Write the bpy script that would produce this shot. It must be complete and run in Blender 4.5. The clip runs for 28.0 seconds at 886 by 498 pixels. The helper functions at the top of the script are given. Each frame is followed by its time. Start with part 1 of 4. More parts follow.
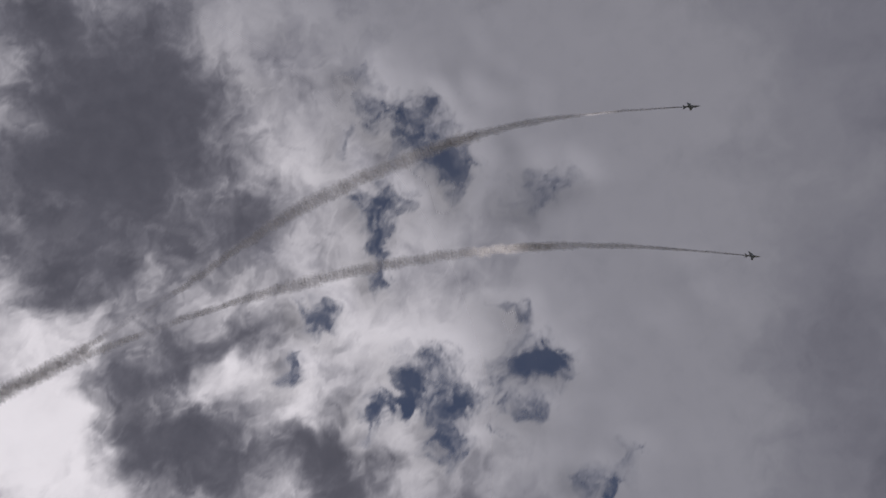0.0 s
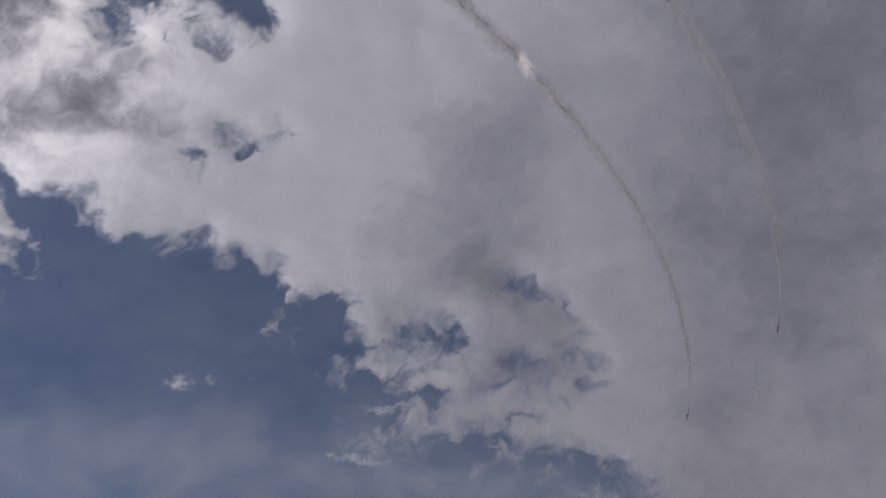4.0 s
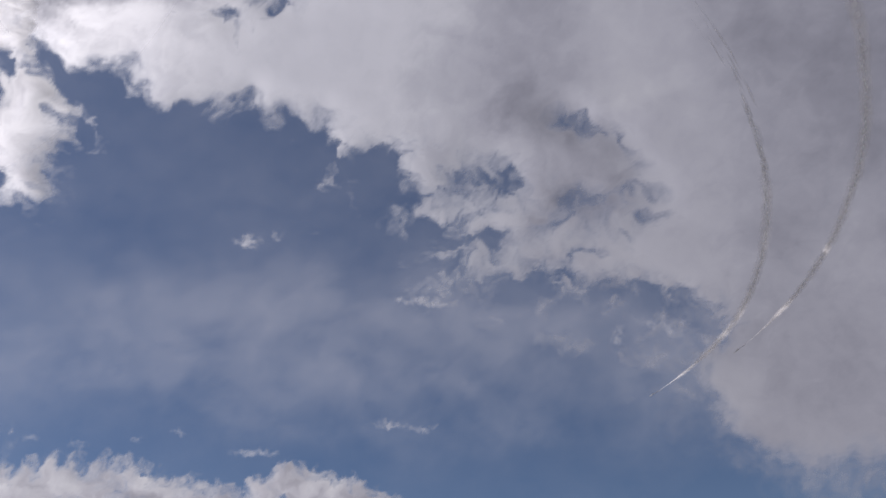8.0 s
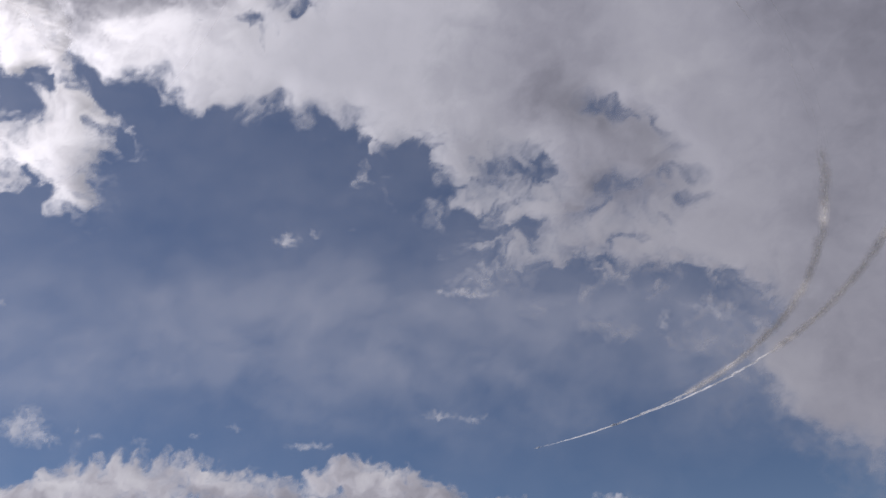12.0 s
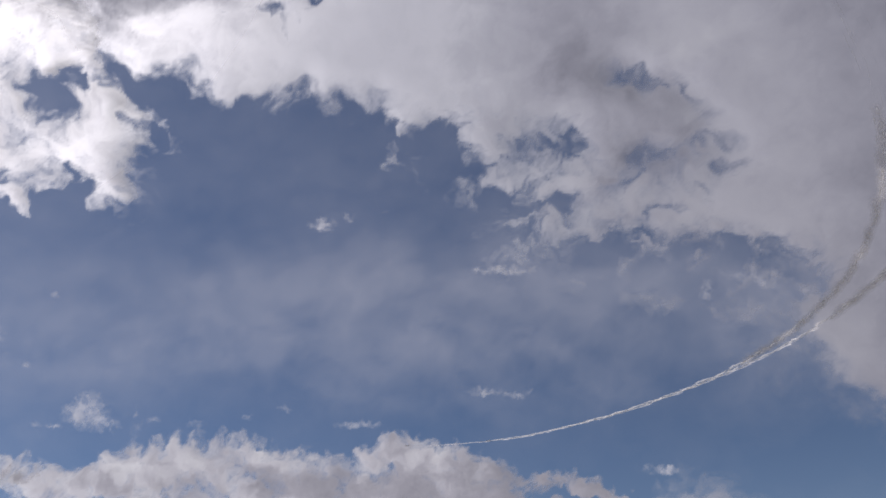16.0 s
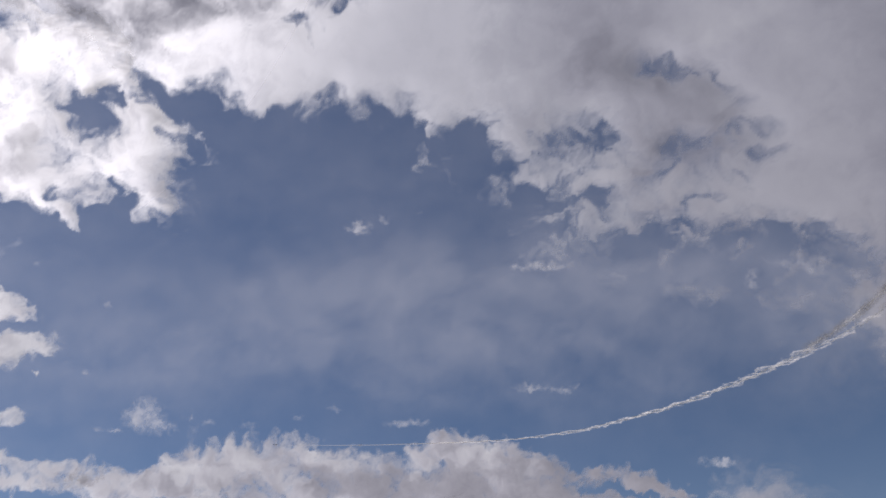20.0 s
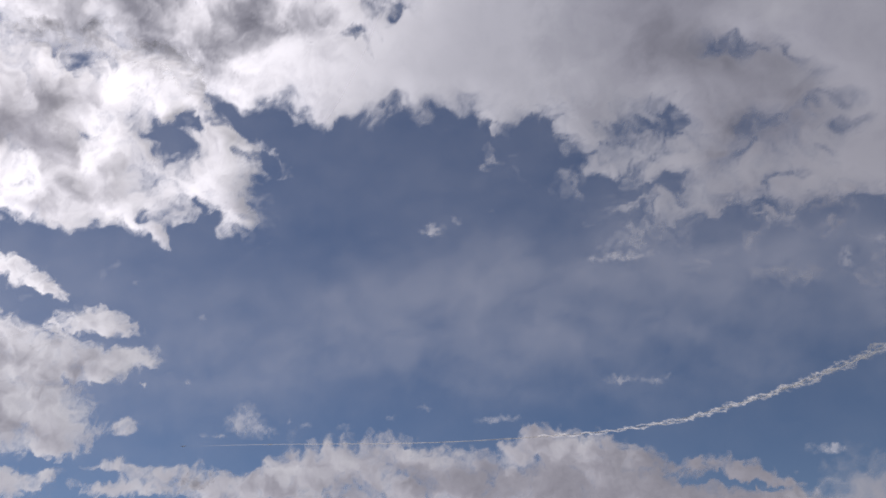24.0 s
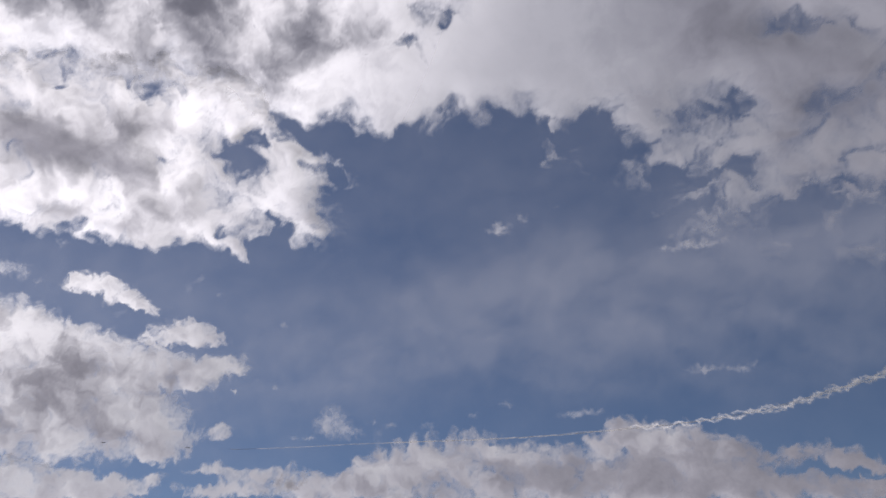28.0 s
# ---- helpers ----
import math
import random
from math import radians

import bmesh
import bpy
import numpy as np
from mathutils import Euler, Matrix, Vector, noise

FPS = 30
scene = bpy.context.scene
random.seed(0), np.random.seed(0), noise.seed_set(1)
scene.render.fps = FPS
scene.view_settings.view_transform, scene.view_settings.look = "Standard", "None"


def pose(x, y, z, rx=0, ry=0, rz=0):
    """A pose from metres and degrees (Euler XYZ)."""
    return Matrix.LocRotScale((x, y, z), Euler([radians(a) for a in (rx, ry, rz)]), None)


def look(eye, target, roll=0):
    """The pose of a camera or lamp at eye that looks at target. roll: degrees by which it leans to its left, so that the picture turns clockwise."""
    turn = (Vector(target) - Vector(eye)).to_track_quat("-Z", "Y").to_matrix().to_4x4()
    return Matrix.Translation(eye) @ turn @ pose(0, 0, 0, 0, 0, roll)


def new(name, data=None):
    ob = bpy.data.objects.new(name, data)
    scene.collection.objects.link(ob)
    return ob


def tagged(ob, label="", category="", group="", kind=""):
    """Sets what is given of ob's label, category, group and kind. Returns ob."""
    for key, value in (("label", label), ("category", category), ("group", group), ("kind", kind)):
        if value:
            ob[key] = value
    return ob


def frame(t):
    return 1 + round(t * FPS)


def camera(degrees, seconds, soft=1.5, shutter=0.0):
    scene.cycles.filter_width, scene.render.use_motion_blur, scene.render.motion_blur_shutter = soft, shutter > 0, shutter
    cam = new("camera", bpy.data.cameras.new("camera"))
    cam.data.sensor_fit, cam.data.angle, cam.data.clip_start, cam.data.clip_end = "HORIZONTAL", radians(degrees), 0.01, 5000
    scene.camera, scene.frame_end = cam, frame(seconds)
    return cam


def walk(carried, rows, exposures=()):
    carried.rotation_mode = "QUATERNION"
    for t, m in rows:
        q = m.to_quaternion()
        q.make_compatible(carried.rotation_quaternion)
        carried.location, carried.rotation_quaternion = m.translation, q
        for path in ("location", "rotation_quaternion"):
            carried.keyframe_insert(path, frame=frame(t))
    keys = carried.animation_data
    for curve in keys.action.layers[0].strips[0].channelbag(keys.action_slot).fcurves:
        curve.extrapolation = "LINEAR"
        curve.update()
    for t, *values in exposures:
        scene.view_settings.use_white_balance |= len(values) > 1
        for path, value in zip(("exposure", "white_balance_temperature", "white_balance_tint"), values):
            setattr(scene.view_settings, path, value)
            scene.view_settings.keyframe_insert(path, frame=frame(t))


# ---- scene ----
LENS = 60.3
SECONDS = 28.0
cam = camera(LENS, SECONDS)
# a hand-held camera on the airfield, turning after the aircraft
walk(cam, [
    (0, pose(0, 0, 1.7, 159.97, 3.01, 22.51)),
    (0.5, pose(0, 0, 1.7, 158.28, 3.14, 13.79)),
    (1, pose(0, 0, 1.7, 154.66, 2.82, 7.17)),
    (1.5, pose(0, 0, 1.7, 151.90, 2.83, 1.09)),
    (2, pose(0, 0, 1.7, 148.84, 2.81, -4.40)),
    (2.5, pose(0, 0, 1.7, 145.17, 2.79, -11.90)),
    (3, pose(0, 0, 1.7, 140.96, 2.76, -15.59)),
    (3.5, pose(0, 0, 1.7, 136.72, 2.65, -16.92)),
    (4, pose(0, 0, 1.7, 133.45, 2.62, -16.71)),
    (4.5, pose(0, 0, 1.7, 130.92, 2.80, -16.07)),
    (6.5, pose(0, 0, 1.7, 122.70, 2.73, -11.78)),
    (7, pose(0, 0, 1.7, 122.54, 2.74, -11.09)),
    (7.5, pose(0, 0, 1.7, 122.50, 2.72, -10.44)),
    (8, pose(0, 0, 1.7, 122.04, 2.71, -9.90)),
    (8.5, pose(0, 0, 1.7, 121.69, 2.65, -9.44)),
    (9, pose(0, 0, 1.7, 121.74, 2.68, -8.83)),
    (9.5, pose(0, 0, 1.7, 121.87, 2.66, -8.52)),
    (10, pose(0, 0, 1.7, 121.90, 2.63, -7.92)),
    (10.5, pose(0, 0, 1.7, 121.77, 2.65, -7.23)),
    (11, pose(0, 0, 1.7, 121.45, 2.63, -6.57)),
    (11.5, pose(0, 0, 1.7, 121.46, 2.58, -6.05)),
    (12, pose(0, 0, 1.7, 121.48, 2.56, -5.29)),
    (12.5, pose(0, 0, 1.7, 121.35, 2.57, -4.62)),
    (14.5, pose(0, 0, 1.7, 120.20, 2.49, -2.46)),
    (15, pose(0, 0, 1.7, 120.06, 2.52, -1.94)),
    (15.5, pose(0, 0, 1.7, 120.02, 2.48, -1.55)),
    (16, pose(0, 0, 1.7, 119.90, 2.48, -1.01)),
    (16.5, pose(0, 0, 1.7, 119.84, 2.43, -0.46)),
    (17, pose(0, 0, 1.7, 119.79, 2.41, 0.23)),
    (17.5, pose(0, 0, 1.7, 119.81, 2.39, 1.00)),
    (18, pose(0, 0, 1.7, 119.79, 2.37, 1.71)),
    (18.5, pose(0, 0, 1.7, 119.82, 2.40, 2.17)),
    (19, pose(0, 0, 1.7, 119.83, 2.36, 2.52)),
    (19.5, pose(0, 0, 1.7, 119.82, 2.37, 2.81)),
    (20, pose(0, 0, 1.7, 119.79, 2.36, 3.36)),
    (20.5, pose(0, 0, 1.7, 119.83, 2.35, 4.00)),
    (21, pose(0, 0, 1.7, 119.85, 2.26, 4.93)),
    (21.5, pose(0, 0, 1.7, 119.88, 2.26, 6.41)),
    (23.5, pose(0, 0, 1.7, 119.73, 2.17, 9.98)),
    (24, pose(0, 0, 1.7, 119.72, 2.13, 10.92)),
    (24.5, pose(0, 0, 1.7, 119.75, 2.07, 12.35)),
    (25, pose(0, 0, 1.7, 119.65, 2.04, 13.71)),
    (25.5, pose(0, 0, 1.7, 119.54, 2.04, 14.97)),
    (26, pose(0, 0, 1.7, 119.53, 1.96, 15.93)),
    (26.5, pose(0, 0, 1.7, 119.52, 1.95, 16.62)),
    (27, pose(0, 0, 1.7, 119.56, 1.88, 17.30)),
    (27.5, pose(0, 0, 1.7, 119.58, 1.88, 17.73)),
    (28, pose(0, 0, 1.7, 119.63, 1.86, 17.80)),
], exposures=[(0, -0.72, 6250, 18), (1.5, -0.68, 6250, 18), (3, -0.55, 6250, 18), (4, -0.24, 6250, 18), (4.5, -0.12, 6250, 18), (7, 0.22, 6250, 18), (21, 0.2, 6250, 18), (24, 0.1, 6250, 18), (28, 0.03, 6250, 18)])

# ---- light ----
SUN_AZ, SUN_EL = -63.0, 48.0


def bearing(az, el, dist=1.0):
    a, e = radians(az), radians(el)
    return Vector((math.sin(a) * math.cos(e), math.cos(a) * math.cos(e), math.sin(e))) * dist


world = bpy.data.worlds.new("sky")
scene.world = world
world.use_nodes = True
wt = world.node_tree
sky = wt.nodes.new("ShaderNodeTexSky")
sky.sky_type, sky.sun_disc = "NISHITA", False
sky.sun_elevation, sky.sun_rotation = radians(SUN_EL), radians(SUN_AZ % 360)
sky.altitude, sky.air_density, sky.dust_density, sky.ozone_density = 1500, 0.9, 0.3, 1.4
back = wt.nodes["Background"]
back.inputs["Strength"].default_value = 0.046
wt.links.new(sky.outputs[0], back.inputs["Color"])

sun_data = bpy.data.lights.new("sun", "SUN")
sun_data.energy, sun_data.angle, sun_data.color = 4.8, radians(0.53), (1.0, 0.96, 0.9)
sun_lamp = new("sun", sun_data)
sun_lamp.matrix_world = look(bearing(SUN_AZ, SUN_EL, 4000), (0, 0, 0))


# ---- materials ----
def material(name):
    m = bpy.data.materials.new(name)
    m.use_nodes = True
    nt = m.node_tree
    for n in list(nt.nodes):
        nt.nodes.remove(n)
    out = nt.nodes.new("ShaderNodeOutputMaterial")

    def node(kind, **ins):
        n = nt.nodes.new("ShaderNode" + kind)
        for key, value in ins.items():
            key = key.replace("_", " ")
            if isinstance(value, bpy.types.NodeSocket):
                nt.links.new(value, n.inputs[key])
            else:
                n.inputs[key].default_value = value
        return n

    def calc(op, a, b=0.0, c=0.0):
        n = nt.nodes.new("ShaderNodeMath")
        n.operation = op
        for i, value in enumerate((a, b, c)):
            if isinstance(value, bpy.types.NodeSocket):
                nt.links.new(value, n.inputs[i])
            else:
                n.inputs[i].default_value = value
        return n.outputs[0]

    def ramp(fac, stops, smooth=True):
        n = nt.nodes.new("ShaderNodeValToRGB")
        n.color_ramp.interpolation = "B_SPLINE" if smooth else "LINEAR"
        while len(n.color_ramp.elements) < len(stops):
            n.color_ramp.elements.new(0.5)
        for el, (at, col) in zip(n.color_ramp.elements, stops):
            el.position = at
            el.color = (*col, 1) if isinstance(col, tuple) else (col, col, col, 1)
        nt.links.new(fac, n.inputs[0])
        return n.outputs[0]

    def mix(fac, a, b):
        n = nt.nodes.new("ShaderNodeMixShader")
        for i, value in enumerate((fac, a, b)):
            if isinstance(value, bpy.types.NodeSocket):
                nt.links.new(value, n.inputs[i])
            else:
                n.inputs[i].default_value = value
        return n.outputs[0]

    m.surface_render_method = "BLENDED"
    return m, nt, out, node, calc, ramp, mix


def cloud_material(name, scale, edge, thin, thick, wisp=0.9, opacity=1.0, ahead=0.35, grain=0.16):
    """Cloud water: thickness says how much light passes straight on, painted shade how grey it is and how much is
    thrown forward or scattered all round.
    """
    m, nt, out, node, calc, ramp, mix = material(name)
    depth, shade, flow = node("Attribute"), node("Attribute"), node("Attribute")
    depth.attribute_name, shade.attribute_name, flow.attribute_name = "thickness", "shade", "flow"
    bend = node("TexNoise", Vector=flow.outputs["Vector"], Scale=scale, Detail=3.0, Roughness=0.5)
    push = node("VectorMath")
    push.operation = "MULTIPLY_ADD"
    nt.links.new(bend.outputs["Color"], push.inputs[0])
    push.inputs[1].default_value = (0.6 / scale, 0.6 / scale, 0.6 / scale)
    nt.links.new(flow.outputs["Vector"], push.inputs[2])
    fine = node("TexNoise", Vector=push.outputs[0], Scale=scale * 2.4, Detail=5.0, Roughness=0.52)
    f = calc("SUBTRACT", fine.outputs["Fac"], 0.5)
    tau = calc("ADD", depth.outputs["Fac"], calc("MULTIPLY", f, wisp))
    cover = calc("MULTIPLY", ramp(calc("DIVIDE", tau, edge), [(0.0, 0.0), (0.05, 0.0), (0.25, 0.16), (0.5, 0.52), (0.75, 0.86), (0.95, 1.0), (1.0, 1.0)]), opacity)
    shading = calc("ADD", shade.outputs["Fac"], calc("MULTIPLY", f, grain))
    # the colour itself runs from lit white to shaded grey
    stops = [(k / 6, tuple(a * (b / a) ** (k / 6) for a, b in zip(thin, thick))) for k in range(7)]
    tone = ramp(shading, stops, False)
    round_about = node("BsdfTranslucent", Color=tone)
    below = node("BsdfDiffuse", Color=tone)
    onward = node("BsdfRefraction", Color=(1, 1, 1, 1), Roughness=1.0, IOR=1.9)
    # droplets throw light on along the sun's rays, however the cloud lies
    along = node("CombineXYZ")
    for k, c in enumerate(bearing(SUN_AZ, SUN_EL)):
        along.inputs[k].default_value = -c
    nt.links.new(along.outputs[0], onward.inputs["Normal"])
    body = mix(0.25, round_about.outputs[0], below.outputs[0])
    share = calc("MULTIPLY", ramp(shading, [(0.0, 1.0), (0.2, 0.8), (0.4, 0.4), (0.6, 0.1), (0.8, 0.0), (1.0, 0.0)]), ahead)
    body = mix(share, body, onward.outputs[0])
    clear = node("BsdfTransparent")
    nt.links.new(mix(cover, clear.outputs[0], body), out.inputs["Surface"])
    return m


def plain_material(name, colour, rough, metal=0.0, scale=3.0, vary=0.15, bump=0.0):
    m, nt, out, node, calc, ramp, mix = material(name)
    m.surface_render_method = "DITHERED"
    where = node("TexCoord")
    n1 = node("TexNoise", Vector=where.outputs["Object"], Scale=scale, Detail=6.0, Roughness=0.6)
    n2 = node("TexNoise", Vector=where.outputs["Object"], Scale=scale * 9, Detail=3.0)
    both = calc("ADD", calc("MULTIPLY", n1.outputs["Fac"], 0.7), calc("MULTIPLY", n2.outputs["Fac"], 0.3))
    col = ramp(both, [(0.3, tuple(c * (1 - vary) for c in colour)), (0.7, tuple(min(1, c * (1 + vary)) for c in colour))])
    p = node("BsdfPrincipled", Base_Color=col, Metallic=metal, Roughness=rough)
    if bump:
        bm_ = node("Bump", Strength=bump, Height=n2.outputs["Fac"])
        nt.links.new(bm_.outputs[0], p.inputs["Normal"])
    nt.links.new(p.outputs[0], out.inputs["Surface"])
    return m


def smoke_material(name, colour, density, thinnest=0.4, size=0.13):
    """Smoke: thin skins of vapour that pass most light on, torn by finer eddies and frayed at their ends."""
    m, nt, out, node, calc, ramp, mix = material(name)
    where, fray = node("TexCoord"), node("Attribute")
    fray.attribute_name = "fray"
    n1 = node("TexNoise", Vector=where.outputs["Object"], Scale=size, Detail=2.5, Roughness=0.6)
    col = ramp(n1.outputs["Fac"], [(0.3, tuple(c * 0.88 for c in colour)), (0.7, colour)])
    a = node("BsdfDiffuse", Color=col)
    b = node("BsdfTranslucent", Color=col)
    clear = node("BsdfTransparent")
    torn = ramp(n1.outputs["Fac"], [(0.36, thinnest), (0.6, 1.0)])
    cover = calc("MULTIPLY", calc("MULTIPLY", torn, density), fray.outputs["Fac"])
    nt.links.new(mix(cover, clear.outputs[0], mix(0.78, a.outputs[0], b.outputs[0])), out.inputs["Surface"])
    return m


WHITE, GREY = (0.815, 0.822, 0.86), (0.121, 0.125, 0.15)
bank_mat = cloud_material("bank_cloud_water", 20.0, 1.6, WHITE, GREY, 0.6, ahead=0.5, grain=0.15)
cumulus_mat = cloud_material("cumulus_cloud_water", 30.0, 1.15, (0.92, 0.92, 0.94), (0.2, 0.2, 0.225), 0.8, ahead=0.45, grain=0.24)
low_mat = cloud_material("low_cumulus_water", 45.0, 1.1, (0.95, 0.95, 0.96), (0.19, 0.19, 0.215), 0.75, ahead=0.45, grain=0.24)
puff_mat = cloud_material("puff_cloud_water", 60.0, 1.9, (0.85, 0.85, 0.87), (0.5, 0.5, 0.52), 0.3, 0.8, ahead=0.45)
veil_mat = cloud_material("veil_cloud_water", 12.0, 2.6, (0.6, 0.6, 0.62), (0.5, 0.5, 0.53), 0.4, 0.4, 0.15)
smoke_mat = smoke_material("display_smoke", (0.99, 0.985, 0.98), 0.8)
thin_smoke_mat = smoke_material("thinning_smoke", (0.74, 0.715, 0.705), 0.72)
old_smoke_mat = smoke_material("rolled_smoke", (0.8, 0.76, 0.72), 0.72)
even_smoke_mat = smoke_material("even_smoke", (0.74, 0.715, 0.7), 0.4, 0.7, 0.06)
strand_mat = smoke_material("strand_smoke", (0.88, 0.86, 0.84), 0.75)
thin_far_mat = smoke_material("far_smoke", (0.62, 0.59, 0.55), 0.42, 0.7, 0.06)
faint_smoke_mat = smoke_material("fading_smoke", (0.97, 0.94, 0.92), 0.3)
grass_mat = plain_material("airfield_grass", (0.15, 0.145, 0.1), 0.95, 0.0, 0.08, 0.3)
skin_mat = plain_material("aircraft_paint", (0.5, 0.51, 0.53), 0.3, 0.0, 0.6, 0.12)
belly_mat = plain_material("aircraft_belly_paint", (0.55, 0.56, 0.57), 0.3, 0.0, 0.6, 0.1)
metal_mat = plain_material("nozzle_metal", (0.12, 0.11, 0.1), 0.35, 0.9, 2.0, 0.2)
canopy_mat = plain_material("canopy_glass", (0.02, 0.022, 0.025), 0.06, 0.0, 1.0, 0.05)
# ---- ground ----
GROUND_RADIUS = 4950.0


def ground():
    bm = bmesh.new()
    rings = [0.0, 3, 8, 20, 50, 120, 300, 700, 1500, 3000, GROUND_RADIUS]
    centre = bm.verts.new((0, 0, 0))
    last = None
    for r in rings[1:]:
        ring = [bm.verts.new((r * math.cos(k * math.tau / 64), r * math.sin(k * math.tau / 64), 0.25 * math.sin(k * 1.7 + r) * min(1, r / 800))) for k in range(64)]
        for k in range(64):
            if last is None:
                bm.faces.new((centre, ring[k], ring[(k + 1) % 64]))
            else:
                bm.faces.new((last[k], ring[k], ring[(k + 1) % 64], last[(k + 1) % 64]))
        last = ring
    me = bpy.data.meshes.new("ground")
    bm.to_mesh(me)
    bm.free()
    me.materials.append(grass_mat)
    return tagged(new("ground", me), "dry mown grass of the airfield", "ground", kind="structure")


ground()

# ---- clouds ----
DECK = 850.0
WIND = Vector((-0.00925, 0.00276, 0)) * DECK
SKY_C, SKY_R, SKY_U = np.array([0, math.sqrt(0.5), math.sqrt(0.5)]), np.array([1.0, 0, 0]), np.array([0, -math.sqrt(0.5), math.sqrt(0.5)])
lattice = np.random.RandomState(7).rand(256, 256) * math.tau


def noise2(x, y, shift=0):
    """Smooth gradient noise, about -0.7 to 0.7."""
    xi, yi = np.floor(x).astype(int), np.floor(y).astype(int)
    fx, fy = x - xi, y - yi

    def corner(dx, dy):
        a = lattice[(xi + dx + shift * 37) & 255, (yi + dy + shift * 91) & 255]
        return np.cos(a) * (fx - dx) + np.sin(a) * (fy - dy)

    u, v = fx * fx * fx * (fx * (fx * 6 - 15) + 10), fy * fy * fy * (fy * (fy * 6 - 15) + 10)
    top = corner(0, 0) * (1 - u) + corner(1, 0) * u
    low = corner(0, 1) * (1 - u) + corner(1, 1) * u
    return top * (1 - v) + low * v


def fbm(p, q, scale, octaves=6, shift=0, gain=0.55, billow=0.0):
    total, amp = np.zeros_like(p), 1.0
    for k in range(octaves):
        n = noise2(p * scale + 3.1 * k, q * scale - 5.7 * k, shift + k)
        total += amp * ((1 - billow) * n + billow * (np.abs(n) * 2 - 0.35))
        amp, scale = amp * gain, scale * 2.03
    return total


def blobs(p, q, rows, power=2):
    """Soft union of round patches: p, q, radii, turn in degrees if any, weight."""
    best = np.zeros_like(p)
    for bp, bq, rp, rq, *turn, w in rows:
        c, k = (math.cos(radians(turn[0])), math.sin(radians(turn[0]))) if turn else (1.0, 0.0)
        x, y = p - bp, q - bq
        d = ((x * c + y * k) / rp) ** 2 + ((y * c - x * k) / rq) ** 2
        near = d < 9
        best[near] += w * np.exp(-d[near] ** (power / 2) * 0.9)
    return best


def soften(a, n):
    """Running mean over n cells either way."""
    for axis in (0, 1):
        pad = [(n + 1, n) if k == axis else (0, 0) for k in (0, 1)]
        c = np.cumsum(np.pad(a, pad, mode="edge"), axis=axis)
        width = 2 * n + 1
        a = (np.take(c, range(width, c.shape[axis]), axis) - np.take(c, range(0, c.shape[axis] - width), axis)) / width
    return a


def cloud(name, label, ps, qs, field, deck, mat, bulge, group="", regions=None):
    """One cloud: a billowing sheet of vapour on the deck, thicker parts heaped up; regions() tells its parts."""
    p, q = np.meshgrid(ps, qs)
    depth, shade = field(p, q)
    relief = np.clip(depth, 0, 2.0)
    for _ in range(2):
        relief = soften(relief, 4)
    s = (p * p + q * q) / 4
    way = ((1 - s) / (1 + s))[..., None] * SKY_C + (p / (1 + s))[..., None] * SKY_R + (q / (1 + s))[..., None] * SKY_U
    up = np.maximum(way[..., 2], 0.02)
    dist = 1 / ((up / deck) ** 4 + (1 / 4300.0) ** 4) ** 0.25
    dist = dist + bulge * relief * (0.4 + 0.6 * up)
    place = way * dist[..., None]
    facing = np.cross(np.gradient(place, axis=0), np.gradient(place, axis=1))
    facing /= np.linalg.norm(facing, axis=-1, keepdims=True)
    keep = (depth > -0.4) & (way[..., 2] > 0.1)
    face_ok = keep[:-1, :-1] | keep[1:, :-1] | keep[:-1, 1:] | keep[1:, 1:]
    index = np.arange(p.size).reshape(p.shape)
    corners = np.stack([index[:-1, :-1], index[1:, :-1], index[1:, 1:], index[:-1, 1:]], -1)

    def sheet(part_name, chosen):
        quads = corners[chosen]
        used = np.unique(quads)
        remap = np.zeros(p.size, int)
        remap[used] = np.arange(len(used))
        quads = remap[quads]
        me = bpy.data.meshes.new(part_name)
        me.vertices.add(len(used))
        me.vertices.foreach_set("co", place.reshape(-1, 3)[used].astype(np.float32).ravel())
        me.loops.add(quads.size)
        me.loops.foreach_set("vertex_index", quads.astype(np.int32).ravel())
        me.polygons.add(len(quads))
        me.polygons.foreach_set("loop_start", np.arange(0, quads.size, 4, dtype=np.int32))
        me.polygons.foreach_set("use_smooth", np.ones(len(quads), bool))
        me.update(calc_edges=True)
        for key, value in (("thickness", depth), ("shade", shade)):
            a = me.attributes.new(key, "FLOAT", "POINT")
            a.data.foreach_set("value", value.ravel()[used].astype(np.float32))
        a = me.attributes.new("flow", "FLOAT_VECTOR", "POINT")
        a.data.foreach_set("vector", np.stack([p.ravel()[used], q.ravel()[used], np.zeros(len(used))], -1).astype(np.float32).ravel())
        if regions:
            me.normals_split_custom_set_from_vertices(facing.reshape(-1, 3)[used].tolist())
        me.materials.append(mat)
        return new(part_name, me)

    if not regions:
        return tagged(sheet(name, face_ok), label, "cloud", group)
    whole = tagged(new(name), label, "cloud", group)
    kinds, names = regions(p, q)
    for k, (part_name, part_label) in enumerate(names):
        chosen = face_ok & (kinds[:-1, :-1] == k)
        if chosen.any():
            ob = sheet(part_name, chosen)
            ob.parent = whole
            tagged(ob, part_label)
    return whole


